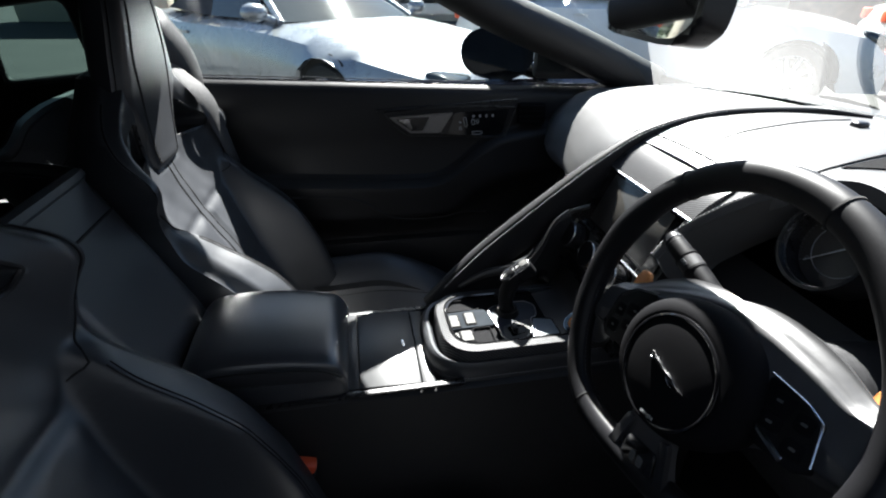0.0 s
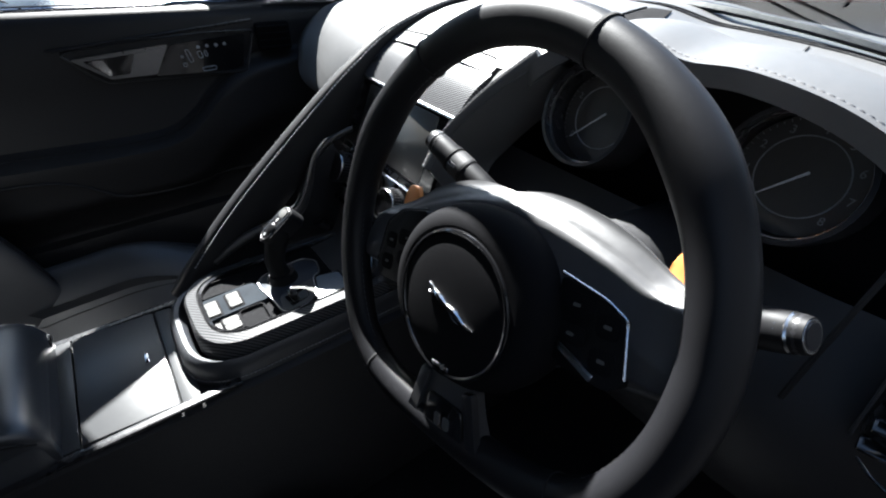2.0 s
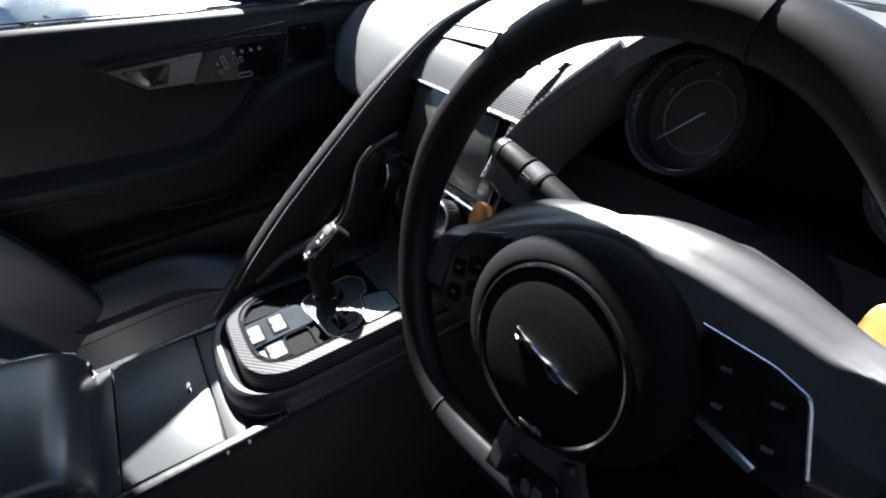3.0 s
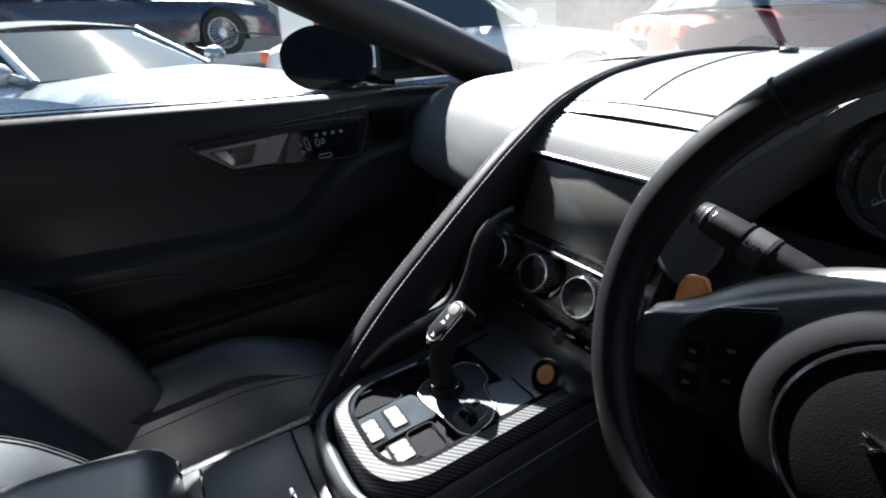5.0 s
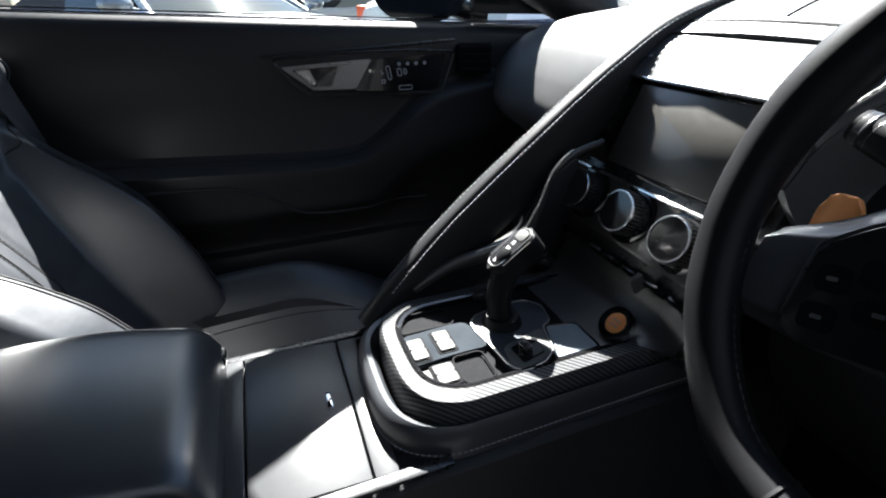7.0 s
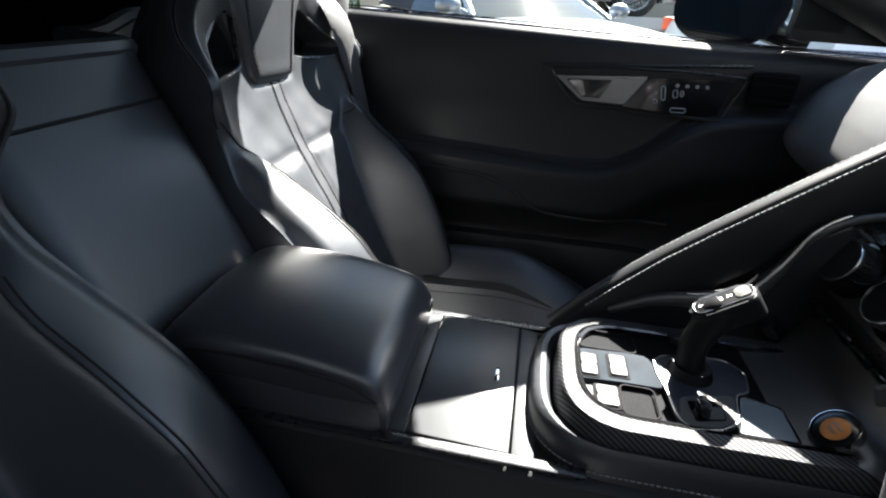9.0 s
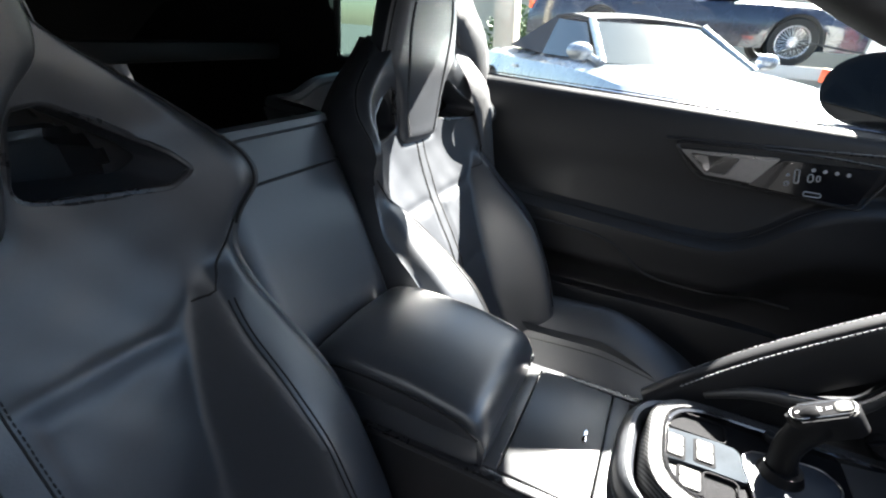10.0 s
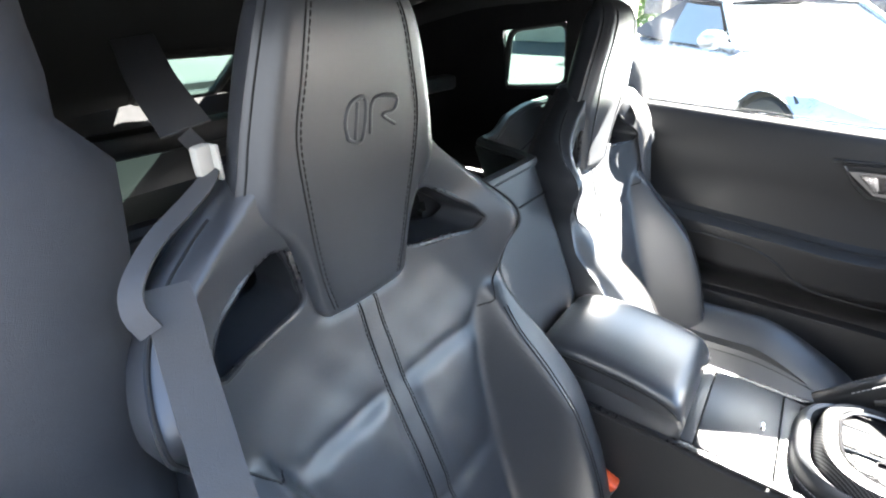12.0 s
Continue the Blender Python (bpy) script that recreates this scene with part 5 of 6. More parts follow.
    # bright chip drawn in for the highlight on the glossy hub ring
    part("ring_glint", box((0.018, 0.0045, 0.003), bc + Vector((0.0, -0.0465, 0.0135)), bevel=0.001), CHROME, hub)
    top_at = lambda x: curve_at(x, [0.0, 0.03, 0.06, 0.093, 0.126, 0.152], [0.056, 0.0595, 0.056, 0.045, 0.0275, 0.018])
    low_at = lambda x: curve_at(x, [0.0, 0.05, 0.08, 0.12, 0.152], [-0.078, -0.062, -0.047, -0.043, -0.036])
    for s in (1, -1):
        def spoke(u, v):
            x = 0.152 * u
            top, low = top_at(x), low_at(x)
            y = top + (low - top) * v
            d = top - y
            fold = 0.006 + 0.010 * math.sin(math.pi * min(1, u * 1.05))
            z = -0.036 + 0.010 * smoothstep(0, fold, d) + 0.004 * smoothstep(fold * 0.9, fold * 1.15, d) + 0.014 * min(1, max(0, (d - fold) / 0.030)) - 0.016 * smoothstep(0.80, 1, v)
            return Vector((s * x, y, z + 0.006 * smoothstep(0.75, 1.0, u)))
        arm = part("spoke", sheet(spoke, 40, 48, 0.012, back=(0, 0, -1)), SATIN_GREY, wheel, "satin grey spoke with switch panel", angle=55)
        corners = [(0.071, 0.016), (0.103, 0.0085), (0.118, 0.001), (0.125, -0.034), (0.117, -0.040), (0.077, -0.038)]
        # left panel enlarged: its dark sheet stands in for shade on that spoke
        if s < 0:
            corners = [(0.066, 0.029), (0.098, 0.024), (0.119, 0.010), (0.125, -0.034), (0.117, -0.040), (0.072, -0.040)]
        out = soften(corners, 5, 0.16)
        m = Matrix.Translation((0, 0, -0.0070)) @ pose(0, 0, 0, -6, 0, 0)
        panel = part("switch_panel", plate([(s * x, y) for x, y in out][::s], 0.008 if s > 0 else 0.012, 0.0015, m @ Matrix.Translation((0, 0, 0.002))), LEVER_SKIN, arm)
        edge = [m @ Vector((s * x, y, 0.0018)) for x, y in soften([(x + 0.0012, y + 0.001) for x, y in corners[:4]], 5, 0.16)[6:-4]]
        # trim is black on the left, shade put into its colour
        part("panel_trim", tube([m @ Vector((s * (corners[0][0] + 0.001), corners[0][1] + 0.001, 0.002))] + edge, 0.0011, 8), CHROME if s > 0 else SATIN_BLACK, arm)
        for x, y, lx, ly in ((0.087, 0.001, 0.024, 0.014), (0.109, -0.005, 0.014, 0.014), (0.087, -0.017, 0.020, 0.012), (0.110, -0.025, 0.016, 0.014)):
            key = part("switch", plate(rounded(lx, ly, 0.003, cx=s * x, cy=y), 0.003, 0.0008, m @ Matrix.Translation((0, 0, 0.0026))), TRAY_BLACK, panel)
            part("switch_mark", plate(rounded(0.005, 0.0022, 0.0008, cx=s * x, cy=y), 0.0006, 0, m @ Matrix.Translation((0, 0, 0.0029))), KEYCAP, key)
        if s > 0:
            part("toggle_bar", box((0.030, 0.0055, 0.003), m @ Vector((0.094, -0.0305, 0.0035)), (-6, 0, -24), bevel=0.0012), CHROME, panel)
        pad = [(s * x, y) for x, y in soften([(0.112, -0.01), (0.146, -0.01), (0.142, 0.034), (0.136, 0.043), (0.122, 0.041)], 4, 0.25)][::s]
        part("shift_paddle", plate(pad, 0.005, 0.0015, pose(0, 0, -0.036, -4, 0, 0)), COPPER, wheel, "orange anodised shift paddle")
    def lower(u, v):
        y = -0.072 - 0.066 * v
        w = curve_at(v, [0, 0.25, 0.6, 1], [0.030, 0.027, 0.034, 0.050])
        return Vector(((2 * u - 1) * w + 0.001, y, 0.008 - 0.002 * v + 0.003 * math.sin(math.pi * u)))
    low = part("lower_spoke", sheet(lower, 12, 14, 0.014, back=(0, 0, -1)), SATIN_GREY, wheel)
    m = pose(0.004, -0.119, 0.0125, 2, 0, 0)
    part("badge_plate", plate(soften([(-0.019, 0.018), (0.019, 0.018), (0.024, -0.016), (-0.024, -0.016)], 4, 0.15), 0.003, 0.001, m), GLOSS_BLACK, low)
    part("badge", plate(rounded(0.006, 0.010, 0.002, cx=-0.005, cy=0.001), 0.001, m=m @ Matrix.Translation((0, 0, 0.001))), KEYCAP, low)
    part("badge", plate(rounded(0.007, 0.010, 0.002, cx=0.005, cy=0.001), 0.001, m=m @ Matrix.Translation((0, 0, 0.001))), KEYCAP, low)
    for s in (1, -1):
        strip = [(s * x, y) for x, y in soften([(0.018, -0.086), (0.028, -0.084), (0.037, -0.115), (0.045, -0.137), (0.032, -0.137), (0.027, -0.115)], 4, 0.2)][::-s]
        part("trim_strip", plate(strip, 0.006, 0.0015, pose(0.002, 0, 0.0125)), SATIN_GREY if s < 0 else SATIN_BLACK, low, "satin strip beside the lower spoke")


def build_stalks():
    for s, tip in ((1, Vector((0.397, -0.166, 0.825))), (-1, Vector((0.392, -0.511, 0.834)))):
        root = Vector((0.40, -0.36 + s * 0.055, 0.782))
        stalk = thing("indicator_stalk" if s > 0 else "wiper_stalk", "black column stalk with a bright ribbed end", "stalk", "column stalks", at=root)
        line = [root.lerp(tip, k / 12) - root for k in range(13)]
        part("arm", tube(line, [0.0125, 0.012, 0.0118, 0.0118, 0.012, 0.0125, 0.0128, 0.0128, 0.0126, 0.0124, 0.0122, 0.0116, 0.0100], 20), LEVER_SKIN, stalk)
        d = (tip - root).normalized()
        end = tip - root
        cap = part("end_cap", tube([end - d * 0.016, end - d * 0.004, end - d * 0.001], [0.0112, 0.0108, 0.0098], 24), SATIN_BLACK, stalk, "ribbed end cap")
        for gap in (0.013, 0.008):
            part("rib", tube([end - d * (gap + 0.0012), end - d * gap, end - d * (gap - 0.0012)], [0.0112, 0.0118, 0.0112], 24), SATIN_BLACK if s > 0 else CHROME, cap)
        part("cap_face", tube([end - d * 0.001, end + d * 0.0008], [0.0080, 0.0074], 24), SATIN_BLACK, cap)
        part("cap_ring", tube([end - d * 0.0016, end + d * 0.0002], [0.0100, 0.0092], 24), SATIN_GREY if s > 0 else CHROME, cap)
        part("collar", tube([(tip - root) * 0.62, (tip - root) * 0.72], 0.0136, 20), SOFT_PLASTIC, stalk)
        for f in (0.60, 0.74):
            part("ridge", tube([(tip - root) * f, (tip - root) * (f + 0.018)], 0.0138, 20), LEVER_SKIN, stalk)
        m = axes((tip - root) * 0.67 + Vector((-0.0125, 0, 0.006)), d * -s, Vector((0.4, 0, 0.9)))
        words("OFF", 0.006, m, GREY_MARK, stalk)


# ---- passenger door ----
def door_ledge(x):
    return curve_at(x, [-0.40, -0.164, 0.026, 0.18, 0.25, 0.30, 0.354, 0.43, 0.6], [0.640, 0.625, 0.612, 0.604, 0.612, 0.642, 0.690, 0.728, 0.75])


def door_sill(x):
    return 0.8735 - 0.044 * x


def door_face(x, z):
    zl = door_ledge(x)
    y = curve_at(z, [0.22, 0.40, 0.52, 0.60, 0.70, 0.78, 0.85, 0.872, 0.880], [0.668, 0.66, 0.655, 0.645, 0.648, 0.637, 0.640, 0.652, 0.672])
    swell = 0.04 * smoothstep(zl + 0.016, zl - 0.016, z) * smoothstep(zl - 0.20, zl - 0.10, z)
    pocket = 0.022 * math.exp(-(((z - 0.44) / 0.05) ** 4)) * smoothstep(-0.3, -0.2, x) * smoothstep(0.5, 0.3, x)
    return y - swell + pocket


def build_door():
    door = thing("passenger_door", "closed black leather-trimmed passenger door with alloy handle", "car door", at=(0.1, 0.66, 0.25))
    off = Vector((0.1, 0.66, 0.25))
    def f(u, v):
        x = -0.385 + 1.15 * u
        zl = door_ledge(x)
        z = 0.25 + (zl - 0.25) * v / 0.6 if v < 0.6 else zl + (0.88 - zl) * (v - 0.6) / 0.4
        return Vector((x, door_face(x, z), z + (door_sill(x) - 0.88) * smoothstep(0.78, 0.88, z))) - off
    part("trim_panel", sheet(f, 70, 90, 0.012), DOOR_TRIM, door)
    part("sill_top", sheet(lambda u, v: Vector((-0.385 + 1.15 * u, 0.670 + 0.10 * v, door_sill(-0.385 + 1.15 * u) + 0.0005 - 0.03 * v)) - off, 30, 6, 0.01), DOOR_TRIM, door)
    part("outer_skin", sheet(lambda u, v: Vector((-0.40 + 1.3 * u, 0.77 + 0.12 * math.sin(math.pi * v) ** 0.7, 0.85 - 0.55 * v)) - off, 20, 12, 0.02), NAVY_PAINT, door)
    part("weather_strip", tube([Vector((-0.38 + 1.14 * k / 30, 0.671, door_sill(-0.38 + 1.14 * k / 30) + 0.004)) - off for k in range(31)], 0.0016, 6), SATIN_BLACK, door)
    # flush handle: alloy bezel, dark well, alloy lever
    ym = lambda x, z, d: Vector((x, door_face(x, z) - d, z)) - off
    m = axes(ym(0.196, 0.767, 0.004), (1, 0, 0), (0, 0, 1))
    shape = [(-0.086, 0.018), (0.088, 0.026), (0.052, -0.028), (-0.03, -0.026)]
    bez = part("handle_bezel", plate(soften(shape, 4, 0.06)[::-1], 0.006, 0.0015, m @ pose(0, 0, 0, 180) @ Matrix.Diagonal((1, -1, 1, 1))), HANDLE, door, "brushed alloy handle bezel")
    part("surround", tube([ym(x, z, 0.002) for x, z in soften([(0.098, 0.797), (0.22, 0.806), (0.36, 0.806), (0.462, 0.800), (0.428, 0.722), (0.300, 0.724), (0.160, 0.733), (0.135, 0.752)], 5, 0.12)], 0.0028, 8, closed=True), SATIN_BLACK, door, "dark frame round handle and switches")
    flip = pose(0, 0, 0, 180) @ Matrix.Diagonal((1, -1, 1, 1))
    well = [(-0.066, 0.013), (0.022, 0.016), (0.004, -0.020), (-0.030, -0.020)]
    part("handle_well", plate(soften(well, 4, 0.06)[::-1], 0.003, 0.0, m @ Matrix.Translation((0, 0, 0.0035)) @ flip), GLOSS_BLACK, bez)
    part("handle_scoop", plate(soften([(-0.060, 0.011), (-0.034, 0.012), (-0.024, -0.014), (-0.030, -0.018)], 4, 0.12)[::-1], 0.003, 0.0, m @ Matrix.Translation((0, 0, 0.0045)) @ flip), BRIGHT, bez)
    part("handle_lever", plate(soften([(0.022, 0.016), (0.082, 0.022), (0.048, -0.024), (0.006, -0.021)], 4, 0.06)[::-1], 0.006, 0.001, m @ Matrix.Translation((0, 0, 0.004)) @ flip), HANDLE, bez)
    # switch plate beside the handle
    m2 = axes(ym(0.339, 0.765, 0.004), (1, 0, 0), (0, 0, 1)) @ pose(0, 0, 0, 180) @ Matrix.Diagonal((1, -1, 1, 1))
    plate_out = [(-0.052, 0.026), (0.100, 0.031), (0.082, -0.042), (-0.096, -0.030)]
    sw = part("switch_plate", plate(soften(plate_out, 4, 0.08)[::-1], 0.005, 0.001, m2), GLOSS_BLACK, door)
    for x, y, lx, ly, a in ((-0.022, 0.0, 0.007, 0.026, 12), (0.000, 0.0, 0.008, 0.014, 12), (0.012, 0.001, 0.005, 0.010, 12), (0.012, -0.030, 0.028, 0.008, 0), (-0.034, -0.016, 0.007, 0.007, 0), (-0.036, 0.0, 0.004, 0.004, 0)):
        loop = [m2 @ pose(x, y, -0.0056, 0, 0, a) @ Vector((p, q, 0)) for p, q in rounded(lx, ly, min(lx, ly) * 0.45)]
        part("seat_switch", tube(loop, 0.0012, 6, closed=True), GREY_MARK, sw)
    for k in range(4):
        part("memory_button", cylinder(0.0035, 0.003, m2 @ Matrix.Translation((0.000 + 0.018 * k, 0.0155, -0.0052)), n=16), GREY_MARK, sw)
    # dark corner panel behind the door mirror
    part("corner_panel", plate(soften([(0.515, 0.868), (0.76, 0.862), (0.64, 0.965), (0.56, 1.005), (0.518, 0.965)], 4, 0.12), 0.02, 0.003, axes(Vector((0, 0.664, 0)) - off, (1, 0, 0), (0, 0, 1))), SOFT_PLASTIC, door)
    # slim highlight moulding above the handle
    part("moulding", tube([ym(0.08 + 0.38 * k / 20, 0.803 + 0.018 * k / 20, 0.003) for k in range(21)], 0.003, 8), SATIN_BLACK, door)
    # air outlet at the front of the door trim
    vent = part("door_vent", box((0.075, 0.02, 0.06), Vector((0.50, 0.62, 0.785)) - off, (0, 0, -12), bevel=0.008), TRAY_BLACK, door)
    for k in range(4):
        part("slat", box((0.065, 0.008, 0.004), Vector((0.498, 0.608, 0.765 + 0.014 * k)) - off, (0, 0, -12), bevel=0.001), TRAY_BLACK, vent)
    part("pocket_lip", tube([ym(-0.22 + 0.62 * k / 30, curve_at(k / 30, [0, 0.3, 0.41, 0.526, 0.7, 1], [0.585, 0.575, 0.553, 0.50, 0.483, 0.478]), 0.002) for k in range(31)], 0.004, 8), DOOR_TRIM, door)
    part("ledge_seam", tube([ym(-0.38 + 0.80 * k / 40, door_ledge(-0.38 + 0.80 * k / 40) + 0.004, 0.002) for k in range(41)], 0.0018, 6), DARK_THREAD, door)
    return door


def build_driver_door():
    # unseen panel, added to keep low side light off cushion and floor
    bm = sheet(lambda u, v: Vector((-0.385 + 1.15 * u, -0.70 - 0.01 * math.sin(math.pi * v) - 0.03 * (1 - v), 0.25 + 0.60 * v)), 16, 12, 0.05, back=(0, -1, 0))
    tagged(link_mesh("door_1", bm, DOOR_TRIM), "closed black-trimmed driver's door, window down, added unseen to block low light", "car door", kind="structure")


def build_mirrors():
    mir = thing("door_mirror", "glossy black door mirror outside the passenger window", "door mirror", at=(0.455, 0.81, 0.918))
    mir.matrix_world = pose(0.455, 0.81, 0.918, 0, 0, 58) @ Matrix.Diagonal((1.0, 0.92, 1.0, 1))
    rings = []
    for k in range(14):
        t = k / 13
        x = -0.035 + 0.13 * t
        s = math.sqrt(max(0.02, 1 - (t * 0.98) ** 2.4))
        rings.append([Vector((x, 0.118 * s * math.copysign(abs(math.cos(a)) ** 0.9, math.cos(a)), 0.072 * s * math.copysign(abs(math.sin(a)) ** 0.9, math.sin(a)))) for a in (2 * math.pi * j / 32 for j in range(32))])
    part("housing", loft(rings), GLOSS_BLACK, mir)
    part("mirror_glass", loft([[Vector((x, 0.106 * r * math.copysign(abs(math.cos(a)) ** 0.9, math.cos(a)), 0.061 * r * math.copysign(abs(math.sin(a)) ** 0.9, math.sin(a)))) for a in (2 * math.pi * j / 32 for j in range(32))] for x, r in ((-0.034, 1), (-0.038, 1), (-0.038, 0.9), (-0.038, 0.02))]), DARK_MIRROR, mir)
    part("arm", tube([Vector((0.03, -0.16, -0.055)), Vector((0.02, -0.10, -0.045)), Vector((0.01, -0.04, -0.03))], 0.022, 12), GLOSS_BLACK, mir)
    rear = thing("rear_view_mirror", "black framed rear-view mirror at the windscreen", "mirror", at=(0.40, -0.006, 1.074))
    m = axes((0, 0, 0), (-0.12, -1, 0.02), (0.12, 0.02, 1))
    shell = [(0.128, 0.04), (0.10, 0.046), (-0.10, 0.046), (-0.132, 0.034), (-0.136, 0.0), (-0.118, -0.038), (0.095, -0.043), (0.132, -0.02)]
    part("frame", plate(soften(shell, 5, 0.3), 0.034, 0.008, m), SATIN_BLACK, rear)
    part("glass", plate(soften([(x * 0.93, y * 0.84) for x, y in shell], 5, 0.3), 0.002, 0, m @ Matrix.Translation((0, 0, 0.0015))), MIRROR, rear)
    part("mount", box((0.06, 0.08, 0.05), (0.11, -0.17, 0.055), (0, 20, 0), bevel=0.02, seg=3), SATIN_BLACK, rear)


def build_belts():
    # driver's belt: guide on the seat shoulder, strap down the side and across
    belt = thing("seat_belt", "grey seat belt hanging over the driver's seat shoulder", "seat belt", "seat belts")
    def strap(pts, w, name, nor):
        p = spline(pts, 24)
        bm = bmesh.new()
        rings = []
        for k, q in enumerate(p):
            d = (p[min(k + 1, 23)] - p[max(k - 1, 0)]).normalized()
            side = d.cross(Vector(nor)).normalized()
            up = side.cross(d)
            rings.append([q + side * w + up * 0.001, q + side * w - up * 0.001, q - side * w - up * 0.001, q - side * w + up * 0.001])
        return part(name, loft(rings), WEBBING, belt)
    strap([(-0.615, -0.416, 1.071), (-0.59, -0.424, 1.062), (-0.52, -0.447, 1.036), (-0.44, -0.464, 1.004)], 0.022, "strap", (0.75, -0.35, 0.5))
    strap([(-0.44, -0.466, 1.000), (-0.39, -0.478, 0.992), (-0.366, -0.490, 0.982), (-0.352, -0.518, 0.970), (-0.334, -0.552, 0.960), (-0.308, -0.580, 0.950), (-0.294, -0.589, 0.938), (-0.286, -0.586, 0.924)], 0.0075, "strap", (0.5, -0.6, 0.6))
    strap([(-0.305, -0.566, 0.940), (-0.290, -0.570, 0.924), (-0.276, -0.576, 0.896), (-0.250, -0.585, 0.860), (-0.220, -0.595, 0.828), (-0.17, -0.604, 0.72), (-0.10, -0.612, 0.55)], 0.0150, "strap", (0.95, -0.1, 0.3))
    guide = part("belt_guide", box((0.010, 0.016, 0.026), (-0.372, -0.489, 0.993), (0, 0, 10), bevel=0.004), IVORY, belt, "ivory plastic belt guide")
    part("guide_lip", box((0.013, 0.004, 0.029), (-0.369, -0.481, 0.991), (0, 0, 10), bevel=0.002), IVORY, guide)
    buckle = thing("belt_buckle", "black belt buckle with a red release button", "belt buckle", at=(-0.11, -0.123, 0.395))
    part("body", box((0.035, 0.024, 0.09), (0.002, -0.010, 0.014), (0, 20, 0), bevel=0.006), SATIN_BLACK, buckle)
    part("release_button", box((0.030, 0.020, 0.018), (0.020, -0.012, 0.064), (0, 20, 0), bevel=0.004), RED_PLASTIC, buckle)
    # passenger belt along the pillar
    belt2 = thing("seat_belt", "dark seat belt beside the passenger seat", "seat belt", "seat belts")
    p = spline([(-0.40, 0.60, 1.0), (-0.36, 0.56, 0.93), (-0.31, 0.55, 0.87), (-0.29, 0.565, 0.78), (-0.27, 0.58, 0.66), (-0.25, 0.60, 0.45)], 24)
    part("strap", tube(p, [0.016 + 0.014 * math.exp(-(((k - 10) / 5) ** 2)) for k in range(24)], 8, 0.12, up=(0.3, 1, 0)), WEBBING, belt2)


# ---- vehicles outside ----
def build_road_wheel(parent, at, r=0.32, w=0.2, spokes=10, wire=False, side=1, face=ALLOY):
    """A tyre with its rim; its face looks along local y times side."""
    at = Vector(at)
    prof = [(r * 0.68, -w / 2), (r * 0.93, -w / 2), (r, -w / 2 + 0.03), (r, w / 2 - 0.03), (r * 0.93, w / 2), (r * 0.68, w / 2)]
    rings = [[at + Vector((q * math.cos(a), y, q * math.sin(a))) for q, y in prof] for a in (2 * math.pi * k / 36 for k in range(36))]
    bm = loft(rings + [rings[0]], closed=False, caps=False)
    bmesh.ops.remove_doubles(bm, verts=bm.verts, dist=1e-5)
    wheel = part("tyre", bm, TYRE, parent)
    y = at.y + side * (w / 2 - 0.02)
    rim = lambda q, a, d=0.0: Vector((at.x + q * math.cos(a), y + side * d, at.z + q * math.sin(a)))
    part("rim", tube([rim(r * 0.66, 2 * math.pi * k / 36) for k in range(36)], r * 0.05, 8, closed=True, up=(0, 1, 0)), face, wheel)
    bm = bmesh.new()
    for k in range(spokes):
        a = 2 * math.pi * k / spokes
        if wire:
            tube([rim(r * 0.1, a), rim(r * 0.65, a + 0.45)], r * 0.018, 5, bm=bm, up=(0, 1, 0))
            tube([rim(r * 0.1, a), rim(r * 0.65, a - 0.45)], r * 0.018, 5, bm=bm, up=(0, 1, 0))
        else:
            tube([rim(r * 0.1, a, 0.01), rim(r * 0.66, a)], [r * 0.06, r * 0.075], 6, bm=bm, up=(0, 1, 0))
    part("spokes", bm, face, wheel)
    m = Matrix.Translation((at.x, y, at.z)) @ pose(0, 0, 0, 90)
    part("hub", cylinder(r * 0.16, 0.03, m, n=20), face, wheel)
    part("brake_disc", cylinder(r * 0.6, 0.02, Matrix.Translation((at.x, at.y, at.z)) @ pose(0, 0, 0, 90), n=24), TYRE, wheel)


